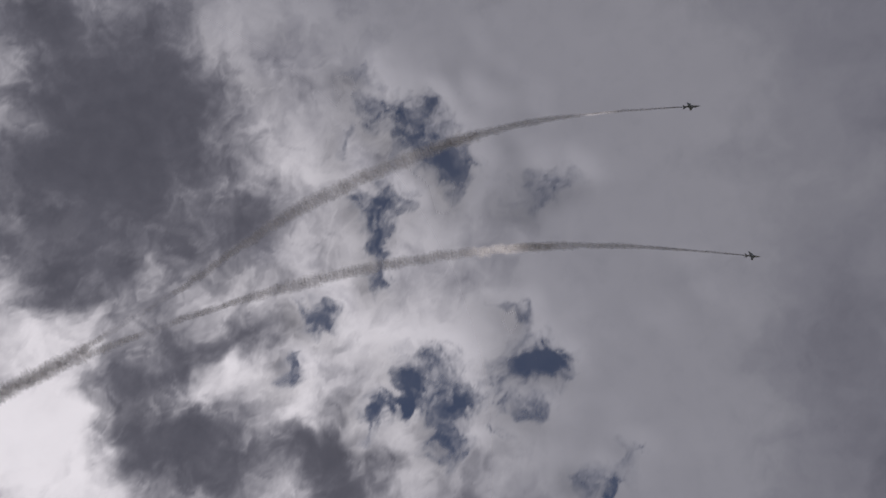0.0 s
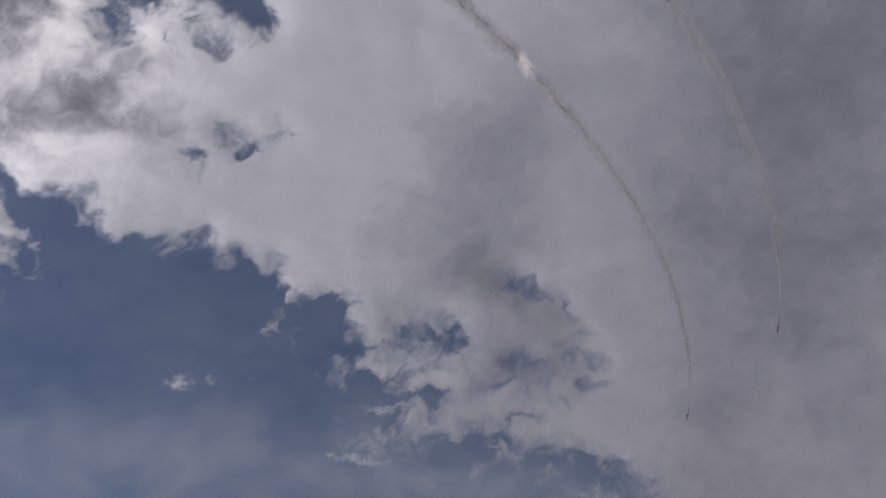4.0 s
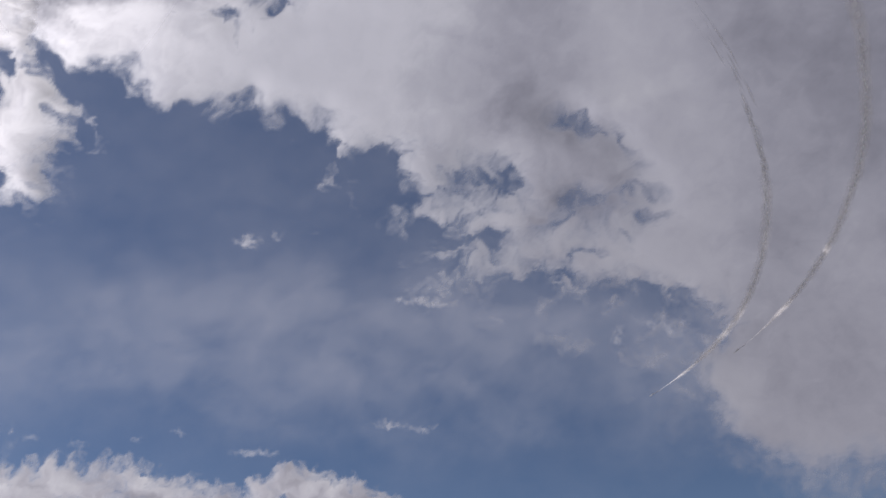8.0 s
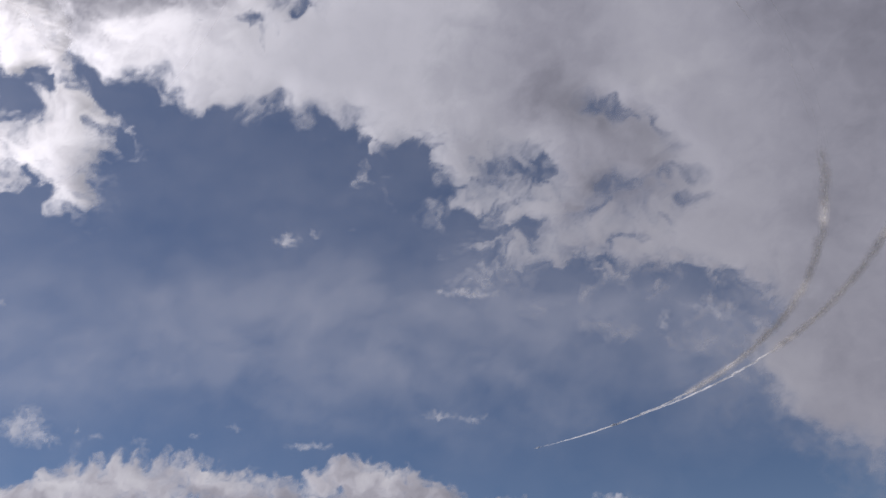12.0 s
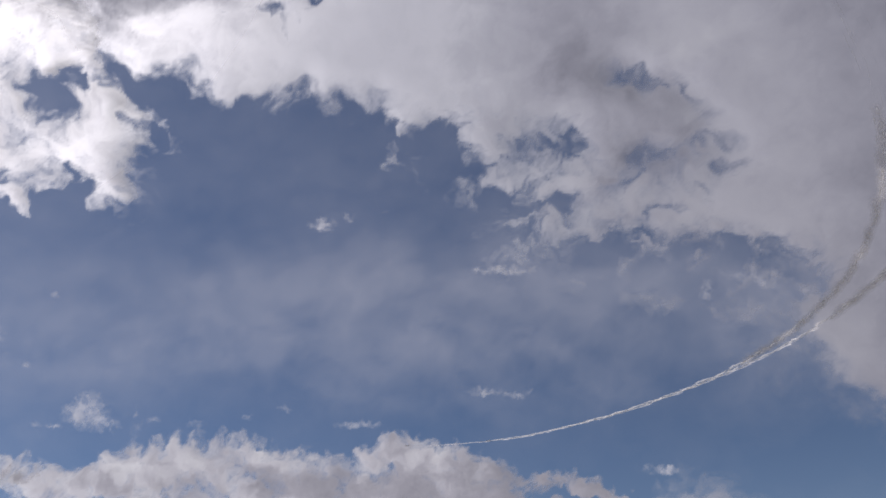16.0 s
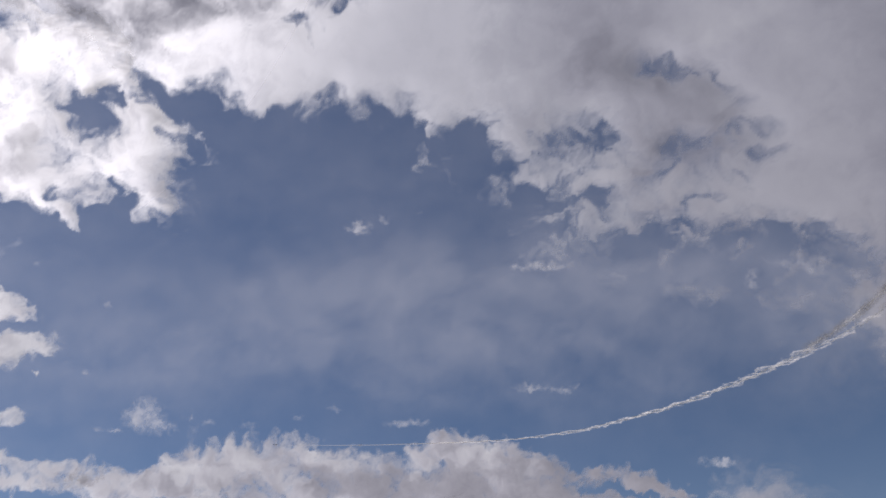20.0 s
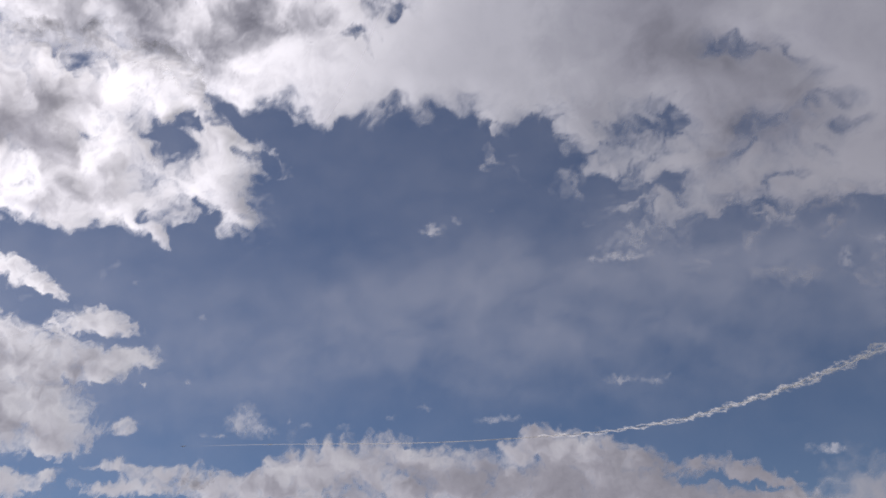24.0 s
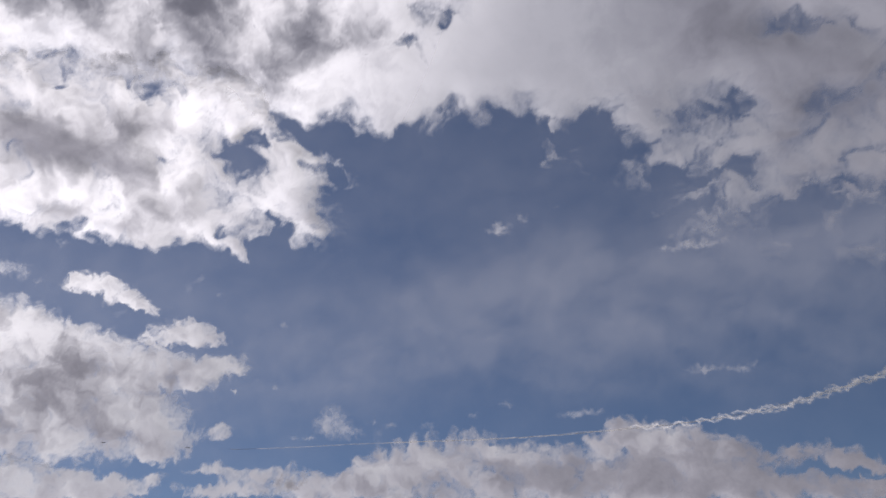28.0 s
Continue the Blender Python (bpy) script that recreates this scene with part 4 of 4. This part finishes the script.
def jet(label):
    """A swept-wing jet trainer, 13 m long, nose along +y."""
    body = tagged(new("jet_aircraft"), label, "aircraft", "display pair")
    bm = bmesh.new()
    lathe(bm, [(6.9, 0, -0.12, 0.03, 0.03), (6.5, 0, -0.1, 0.17, 0.17), (5.6, 0, -0.04, 0.38, 0.42), (4.4, 0, 0.05, 0.52, 0.62),
               (3.0, 0, 0.1, 0.6, 0.74), (1.5, 0, 0.08, 0.72, 0.78), (0, 0, 0.02, 0.78, 0.76), (-2, 0, 0.0, 0.72, 0.72), (-3.8, 0, 0.04, 0.58, 0.6), (-5.2, 0, 0.08, 0.46, 0.48)])
    part("fuselage", bm, skin_mat, body)
    bm = bmesh.new()
    lathe(bm, [(4.9, 0, 0.5, 0.06, 0.05), (4.4, 0, 0.62, 0.3, 0.28), (3.4, 0, 0.72, 0.38, 0.42), (2.3, 0, 0.76, 0.38, 0.42), (1.3, 0, 0.7, 0.3, 0.24), (0.6, 0, 0.6, 0.08, 0.08)], 16)
    part("canopy", bm, canopy_mat, body, "dark glass canopy")
    for s in (-1, 1):
        bm = bmesh.new()
        lathe(bm, [(2.2, s * 0.82, 0.1, 0.26, 0.4), (1.6, s * 0.84, 0.08, 0.32, 0.46), (0, s * 0.78, 0.02, 0.32, 0.46), (-2, s * 0.62, 0.0, 0.24, 0.36), (-3.0, s * 0.5, 0.02, 0.1, 0.2)], 14)
        part("air_intake", bm, skin_mat, body)
        bm = bmesh.new()
        blade(bm, [((s * 0.5, 1.5, -0.18), 3.5, 0.1, (0, 0, 1)), ((s * 2.4, 0.35, -0.14), 2.4, 0.09, (0, 0, 1)), ((s * 4.5, -0.95, -0.08), 1.3, 0.08, (0, 0, 1)), ((s * 4.75, -1.3, -0.08), 0.8, 0.06, (0, 0, 1))])
        wing = part("wing", bm, belly_mat, body)
        bm = bmesh.new()
        lathe(bm, [(1.0, s * 2.7, -0.5, 0.03, 0.03), (0.6, s * 2.7, -0.5, 0.17, 0.17), (-1.2, s * 2.7, -0.5, 0.19, 0.19), (-2.2, s * 2.7, -0.5, 0.04, 0.04)], 10)
        part("smoke_pod", bm, belly_mat, wing, "grey pod under the wing")
        bm = bmesh.new()
        blade(bm, [((s * 0.35, -3.9, 0.12), 1.7, 0.08, (0, 0, 1)), ((s * 2.1, -5.0, 0.02), 0.8, 0.06, (0, 0, 1))])
        part("tailplane", bm, skin_mat, body)
    bm = bmesh.new()
    blade(bm, [((0, -2.6, 0.45), 2.6, 0.07, (1, 0, 0)), ((0, -4.1, 1.6), 1.5, 0.06, (1, 0, 0)), ((0, -4.9, 2.45), 0.9, 0.05, (1, 0, 0))])
    part("tail_fin", bm, skin_mat, body)
    bm = bmesh.new()
    lathe(bm, [(-5.0, 0, 0.08, 0.44, 0.46), (-5.7, 0, 0.1, 0.36, 0.38), (-5.72, 0, 0.1, 0.3, 0.32), (-5.2, 0, 0.1, 0.28, 0.3)], 16)
    part("exhaust_nozzle", bm, metal_mat, body, "scorched metal nozzle")
    return body


def course(rows, t):
    """Smooth place on the course at t, through its rows."""
    k = max(i for i in range(len(rows) - 1) if rows[i][0] <= t or i == 0)
    a, b = rows[k], rows[k + 1]
    before, after = rows[max(0, k - 1)], rows[min(len(rows) - 1, k + 2)]
    h = b[0] - a[0]
    f = (t - a[0]) / h
    pa, pb = Vector(a[1:]), Vector(b[1:])
    ma = (pb - Vector(before[1:])) / (b[0] - before[0]) * h
    mb = (Vector(after[1:]) - pa) / (after[0] - a[0]) * h
    return (2 * f ** 3 - 3 * f ** 2 + 1) * pa + (f ** 3 - 2 * f ** 2 + f) * ma + (-2 * f ** 3 + 3 * f ** 2) * pb + (f ** 3 - f ** 2) * mb


COURSE_A_EARLY = [
    (-6, -705.5, 205.3, 560.0),
    (-5, -556.1, 158.5, 560.0),
    (-4, -409.7, 168.2, 560.0),
    (-3, -266.3, 150.1, 560.0),
    (-2, -123.7, 124.9, 560.0),
    (-1, 20.9, 128.4, 560.0),
    (0, 161.4, 169.3, 560.0),
    (0.5, 234.4, 203.5, 560.0),
    (1, 305.1, 244.2, 560.0),
    (1.5, 372.5, 291.5, 560.0),
    (2, 435.9, 345.0, 560.0),
    (2.5, 495.2, 403.9, 560.0),
    (3, 549.4, 466.0, 560.0),
    (3.5, 597.5, 530.0, 560.0),
    (4, 639.9, 596.6, 560.0),
    (4.5, 675.8, 665.1, 560.0),
]
COURSE_A_LATE = [
    (5.5, 733.6, 808.6, 560.0),
    (6.5, 768.5, 957.7, 560.0),
    (7.5, 780.9, 1101.0, 560.0),
    (8.5, 772.2, 1235.6, 560.0),
    (9.5, 744.7, 1362.3, 560.0),
    (10.5, 693.6, 1492.4, 559.9),
    (11.5, 617.0, 1620.5, 560.1),
    (12.5, 533.3, 1735.2, 561.6),
    (13.5, 450.1, 1834.6, 563.6),
    (15, 297.1, 1956.1, 564.1),
    (16.5, 119.0, 2020.3, 564.0),
    (18, -68.0, 2025.0, 564.0),
    (19.5, -254.9, 2007.2, 564.0),
    (21, -438.4, 1975.1, 564.0),
    (22.5, -618.3, 1925.5, 564.0),
    (24, -801.7, 1871.7, 564.0),
    (25.5, -983.1, 1826.7, 564.0),
    (27, -1146.1, 1774.1, 564.0),
    (29, -1333.8, 1651.2, 564.0),
]
COURSE_B_EARLY = [
    (-6, -676.6, 219.1, 560.0),
    (-5, -527.1, 184.5, 560.0),
    (-4, -382.1, 169.8, 560.0),
    (-3, -237.9, 173.5, 560.0),
    (-2, -95.0, 194.2, 560.0),
    (-1, 43.2, 237.5, 560.0),
    (0, 174.2, 304.4, 560.0),
    (0.5, 245.9, 349.8, 560.0),
    (1, 315.1, 401.4, 560.0),
    (1.5, 381.3, 458.8, 560.0),
    (2, 443.7, 522.2, 560.0),
    (2.5, 499.7, 589.5, 560.0),
    (3, 549.6, 658.9, 560.0),
    (3.5, 594.4, 731.6, 560.0),
    (4, 634.1, 807.8, 560.0),
    (4.5, 667.2, 885.2, 560.0),
]
COURSE_B_LATE = [
    (5.5, 709.9, 1024.8, 560.0),
    (6.5, 727.1, 1170.9, 560.0),
    (7.5, 720.1, 1321.1, 560.0),
    (8.5, 688.6, 1460.6, 560.0),
    (9.5, 636.3, 1586.2, 560.0),
    (10.5, 566.1, 1700.8, 560.0),
    (11.5, 479.6, 1801.4, 560.0),
    (12.5, 380.7, 1888.2, 560.0),
    (13.5, 270.6, 1964.2, 560.0),
    (15, 89.7, 2011.6, 560.0),
    (16.5, -98.0, 2006.5, 560.0),
    (18, -283.9, 1988.2, 560.0),
    (19.5, -467.0, 1953.1, 560.0),
    (21, -645.8, 1900.2, 560.0),
    (22.5, -830.4, 1846.7, 560.0),
    (24, -1010.3, 1803.6, 560.0),
    (25.5, -1168.1, 1747.7, 560.0),
    (27, -1307.6, 1650.2, 560.0),
    (29, -1477.7, 1498.8, 560.0),
]
COURSE_A, COURSE_B = COURSE_A_EARLY + COURSE_A_LATE, COURSE_B_EARLY + COURSE_B_LATE


def heading(rows, t, bank):
    way = course(rows, t + 0.15) - course(rows, t - 0.15)
    across = Vector((way.y, -way.x, 0)).normalized()
    fore = way.normalized()
    up = across.cross(fore)
    b = radians(bank)
    right = across * math.cos(b) - up * math.sin(b)
    up = right.cross(fore)
    m = Matrix((right, fore, up)).transposed().to_4x4()
    m.translation = course(rows, t)
    return m


ROW_TIMES = [k * 0.5 for k in range(11)] + [6.0 + k for k in range(22)] + [28.0]


def banking(t):
    """The turn's bank, in degrees to the inside of the turn: steep at first, then easing."""
    return -(62 if t < 3 else 62 - 30 * min(1, (t - 3) / 6))


jet_a = jet("dark grey swept-wing jet banked in a turn, trailing smoke")
jet_b = jet("dark grey swept-wing jet leading the pair, trailing smoke")

# ---- smoke ----
def smoke_mesh(length, width, seed, mat, pucker=0.14):
    """A length of smoke along y: a lumpy veil of vapour, ragged along its sides and puckered crosswise."""
    rng = random.Random(seed)
    across, along = 8, max(8, int(length / (0.8 if pucker > 0.2 else 1.6)))
    verts, fray = [], []
    for k in range(along + 1):
        y = (k / along - 0.5) * length
        end = min(1.0, 2.6 * min(k, along - k) / along)
        fold = 1 - pucker * rng.uniform(0.4, 1.0) * (0.5 + 0.5 * math.sin(2.3 * y + seed))
        for c in range(across + 1):
            u = 2 * c / across - 1
            edge = 1 + 0.4 * noise.noise((y * 0.3, 3.0 * (u > 0), seed * 1.9)) + 0.15 * noise.noise((y * 0.9, 8.0 * (u > 0), seed * 2.3))
            lump = noise.noise((u * 1.5 + seed, y * 0.2, 4.2)) * 0.03 * width
            verts.append((u * width / 2 * edge, y + rng.uniform(-0.2, 0.2), lump))
            fray.append(max(0.0, 1 - abs(u) ** 2.4) * end * fold)
    row = across + 1
    faces = [(k * row + c, k * row + c + 1, (k + 1) * row + c + 1, (k + 1) * row + c) for k in range(along) for c in range(across)]
    me = bpy.data.meshes.new("smoke_puff")
    me.from_pydata(verts, [], faces)
    me.polygons.foreach_set("use_smooth", [True] * len(faces))
    me.attributes.new("fray", "FLOAT", "POINT").data.foreach_set("value", fray)
    me.materials.append(mat)
    return me


def ribbon_mesh(length, width, seed, mat):
    """A length of calm smoke along y: an even ribbon with a slowly wavering, faintly tufted edge, thinning to its ends."""
    rng = random.Random(seed)
    across, along = 10, int(length / 2)
    verts, fray = [], []
    for k in range(along + 1):
        y = (k / along - 0.5) * length
        end = 1 - abs(2 * k / along - 1) ** 2
        for c in range(across + 1):
            u = 2 * c / across - 1
            edge = 1 + 0.3 * noise.noise((y * 0.07, 3.0 * (u > 0), seed * 1.9)) + (0.3 if u < 0 else 0.12) * noise.noise((y * 0.28, 8.0, seed * 2.3))
            verts.append((u * width / 2 * edge, y, 0.012 * width * noise.noise((u + seed, y * 0.06, 4.2)) + rng.uniform(-0.02, 0.02)))
            fray.append(max(0.0, 1 - abs(u) ** 2) * end)
    row = across + 1
    faces = [(k * row + c, k * row + c + 1, (k + 1) * row + c + 1, (k + 1) * row + c) for k in range(along) for c in range(across)]
    me = bpy.data.meshes.new("smoke_puff")
    me.from_pydata(verts, [], faces)
    me.polygons.foreach_set("use_smooth", [True] * len(faces))
    me.attributes.new("fray", "FLOAT", "POINT").data.foreach_set("value", fray)
    me.materials.append(mat)
    return me


def strand_mesh(length, width, seed, mat):
    """A length of smoke along y rolled up into one ragged strand that swings from side to side in knots and loops."""
    rng = random.Random(seed)
    verts, fray = [], []
    along = int(length / 1.2)
    for k in range(along + 1):
        y = (k / along - 0.5) * length
        swing = math.sin(math.tau * (y / 74 + 0.25 * noise.noise((y * 0.02, 2.0, seed)) + 0.37 * seed))
        mid = width * (0.22 * swing + 0.16 * noise.noise((y * 0.06, 3.0, seed)) + 0.08 * noise.noise((y * 0.35, 7.0, seed)))
        wide = width * 0.2 * max(0.3, 0.8 + 1.2 * noise.noise((y * 0.1, 5.0, seed + 3.0)))
        end = min(1.0, 4.0 * min(k, along - k) / along)
        for c in range(7):
            u = c / 3 - 1
            verts.append((mid + u * wide * rng.uniform(0.8, 1.2), y + rng.uniform(-0.4, 0.4), 0.015 * width * noise.noise((y * 0.2, u, seed))))
            fray.append((1 - abs(u) ** 2) * end * min(1.0, max(0.1, 0.7 + 1.5 * noise.noise((y * 0.12, u * 1.6, seed)))))
    faces = [(7 * k + c, 7 * k + c + 1, 7 * k + c + 8, 7 * k + c + 7) for k in range(along) for c in range(6)]
    me = bpy.data.meshes.new("smoke_puff")
    me.from_pydata(verts, [], faces)
    me.polygons.foreach_set("use_smooth", [True] * len(faces))
    me.attributes.new("fray", "FLOAT", "POINT").data.foreach_set("value", fray)
    me.materials.append(mat)
    return me


THREADS = [smoke_mesh(22, 2.8, 300 + k, smoke_mat) for k in range(6)]
THREADS_EARLY = [smoke_mesh(18, 3.0, 360 + k, thin_smoke_mat) for k in range(6)]
THREADS_FAR = [smoke_mesh(16, 2.2, 350 + k, thin_far_mat) for k in range(6)]
PUFFS_YOUNG = [smoke_mesh(30, 15, 310 + k, thin_smoke_mat) for k in range(8)]
RIBBONS = [ribbon_mesh(50, 16, 320 + k, even_smoke_mat) for k in range(8)]
STRANDS = [strand_mesh(84, 31, 330 + k, strand_mat) for k in range(8)]
STRANDS_THIN = [strand_mesh(84, 10, 340 + k, thin_far_mat) for k in range(8)]
# by a puff's age: how far it has rolled open, how far it has spread, how far it has strayed
AGES = ((0, 0, 0.0, 0.0), (0.4, 8, 0.1, 0.0), (1.0, 28, 0.4, 0.0), (2.0, 48, 0.8, 0.03), (3.5, 65, 1.0, 0.04), (5, 78, 1.2, 0.4), (12, 88, 1.6, 1.8))
AGES_FADING = ((0, 0, 0.0, 0.0), (0.4, 8, 0.1, 0.0), (1.0, 28, 0.4, 0.0), (2.0, 48, 0.8, 0.03), (3.4, 70, 1.0, 0.04), (4.6, 120, 1.2, 0.2), (5.8, 162, 1.4, 0.6), (7.4, 179, 1.6, 1.0), (16, 180, 2.0, 1.6))
AGES_THREAD = ((0, 0, 0.0, 0.0), (0.15, 45, 0.1, 0.0), (1.0, 60, 0.4, 0.0), (2.5, 75, 0.8, 0.03), (4, 120, 1.0, 0.1), (5.5, 165, 1.2, 0.3), (7, 179, 1.4, 0.6), (16, 180, 2.0, 1.0))
AGES_FAR = ((0, 0, 0.0, 0.0), (0.6, 7, 0.0, 0.0), (2.0, 10, 0.2, 0.1), (5, 16, 0.4, 0.2), (9, 32, 0.7, 0.6), (12, 52, 1.0, 1.0), (16, 76, 1.2, 1.3))
# half width of the smoke let out before the start
OLD_A = [(-4.6, 8.0), (-3.8, 7.0), (-3.4, 3.0), (-3.0, 3.0), (-2.5, 4.4), (-2.0, 6.4), (-1.5, 6.4), (-1.1, 5.6)]
OLD_B = [(-4.6, 7.5), (-3.8, 6.0), (-3.4, 3.0), (-3.0, 3.4), (-2.5, 6.2), (-2.0, 5.4), (-1.5, 4.6), (-1.1, 4.4)]
SMOKE_DRIFT = Vector((-1.6, 0.0, -0.2))
PUFF_ROWS = []


def ageing(table, age):
    columns = list(zip(*table))
    return [float(np.interp(age, columns[0], c)) for c in columns[1:]]


def veil_turn(rows, t, roll):
    """Along the course at t; the veil hangs in the slant plane at roll 0 and has opened out flat at 90."""
    fore = (course(rows, t + 0.05) - course(rows, t - 0.05)).normalized()
    slant = course(rows, t).normalized()
    slant = (slant - fore * slant.dot(fore)).normalized()
    side = slant * math.cos(radians(roll)) + fore.cross(slant) * math.sin(radians(roll))
    return Matrix((side, fore, side.cross(fore))).transposed().to_4x4()


def furled(rows, u, free, lag):
    """A puff not yet let go: rolled up lengthwise behind the aircraft, it swings out into the trail as it comes to rest."""
    span = 0.6 if lag > 0.1 else 0.24
    held = min(1.0, (free - u) / span)
    s = u - lag * (1 - held) - 0.06 * held
    deep = course(rows, s).normalized() * 28 * held
    fore = (course(rows, s + 0.05) - course(rows, s - 0.05)).normalized()
    swing = math.pi / 2 + math.asin(fore.dot(course(rows, s).normalized()))
    return Matrix.Translation(course(rows, s) + deep) @ veil_turn(rows, s, 0) @ Matrix.Rotation(swing * held, 4, "Z")


def release(trail, rows, t, lag, mesh, out, stray, lean, table):
    """One puff: carried by the aircraft until it comes to rest at its own place, then opening out."""
    ob = new("smoke_puff", mesh)
    ob.parent = trail
    here, free = course(rows, t), t + lag
    span = 0.6 if lag > 0.1 else 0.24
    times = [u for u in ROW_TIMES if u < free - span - 0.04] + [u for u in (free - span, free - span / 2) if u > 0.04]
    if free > 0.04 and (not times or times[0] > 0):
        times = [0.0] + times
    pose_rows = [(u, furled(rows, u, free, lag)) for u in times]
    for u in [max(0.0, free)] + [t + a[0] for a in table if max(0, free) + 0.04 < t + a[0] < 27.9] + [28.0]:
        roll, f, g = ageing(table, u - t) if u > free else (0, 0, 0)
        pose_rows.append((u, Matrix.Translation(here + out * f + stray * g + SMOKE_DRIFT * max(0, u - max(free, 0))) @ veil_turn(rows, t, roll + lean * min(1, f))))
    PUFF_ROWS.append((ob, pose_rows))


def smoke_trail(rows, seed, last, old, label, lag, fade, pause=None):
    trail = tagged(new("smoke_trail"), label, "smoke trail", "display smoke", "stuff")
    rng = random.Random(seed)

    def scatter(size):
        return Vector((rng.gauss(0, size), rng.gauss(0, size), rng.gauss(0, size)))

    t = old[0][0]
    while t < -1.1:
        # smoke let out earlier has already opened out
        wide = float(np.interp(t, [r[0] for r in old], [r[1] for r in old]))
        ob = new("smoke_puff", smoke_mesh(16, 2 * wide, seed + len(PUFF_ROWS), faint_smoke_mat if wide < 3.2 else old_smoke_mat, 0.45))
        ob.parent = trail
        at, turn = course(rows, t) + scatter(0.6), veil_turn(rows, t, rng.uniform(45, 110))
        PUFF_ROWS.append((ob, [(0, Matrix.Translation(at) @ turn), (28, Matrix.Translation(at + SMOKE_DRIFT * 28) @ turn)]))
        t += 0.04
    t = -1.3
    while t < last:
        if t < 0.6:
            release(trail, rows, t, rng.uniform(*lag), PUFFS_YOUNG[rng.randrange(8)], scatter(0.8), scatter(12), rng.gauss(0, 8), AGES_FADING)
            t += 0.07
        elif t < 8.6:
            # calm air: the smoke hangs in long even ribbons
            release(trail, rows, t, rng.uniform(*lag), RIBBONS[rng.randrange(8)], scatter(0.7), scatter(5 if t < fade else 1.2), rng.gauss(0, 1.5 if t < fade else 9), AGES_FADING if t < fade else AGES)
            t += 0.1
        else:
            # further off the smoke rolls up into a swinging strand
            release(trail, rows, t, rng.uniform(*lag), (STRANDS if t < 16.4 else STRANDS_THIN)[rng.randrange(8)], scatter(1.0), scatter(2), rng.gauss(0, 5), AGES_FAR)
            t += 0.33
    t = -0.5
    while t < last:
        # the fresh thread right behind the aircraft
        if not (pause and pause[0] < t < pause[1]):
            if t < 3.1:
                release(trail, rows, t, 0.04, THREADS_EARLY[rng.randrange(6)], scatter(0.8), scatter(0.6), rng.gauss(0, 3), AGES_THREAD)
            elif t < 14:
                release(trail, rows, t, 0.04, THREADS[rng.randrange(6)], scatter(1.0), scatter(0.6), rng.uniform(0, 60), AGES)
            else:
                release(trail, rows, t, 0.04, THREADS_FAR[rng.randrange(6)], scatter(0.4), scatter(0.3), rng.uniform(0, 60), AGES)
        t += 0.055
    return trail


smoke_trail(COURSE_A, 900, 23.5, OLD_A, "grey-white smoke trail hanging behind the following jet", (0.4, 0.6), 1.8, (1.5, 2.7))
smoke_trail(COURSE_B, 1900, 25.2, OLD_B, "grey-white smoke trail hanging behind the leading jet", (0.3, 0.5), 3.1)


# ---- what moves ----
def motions():
    for ob in CLOUDS:
        walk(ob, [(0, Matrix.Translation(WIND * -14)), (28, Matrix.Translation(WIND * 14))])
    for ob, rows in ((jet_a, COURSE_A), (jet_b, COURSE_B)):
        walk(ob, [(t, heading(rows, t, banking(t))) for t in ROW_TIMES])
    for ob, rows in PUFF_ROWS:
        walk(ob, rows)


motions()
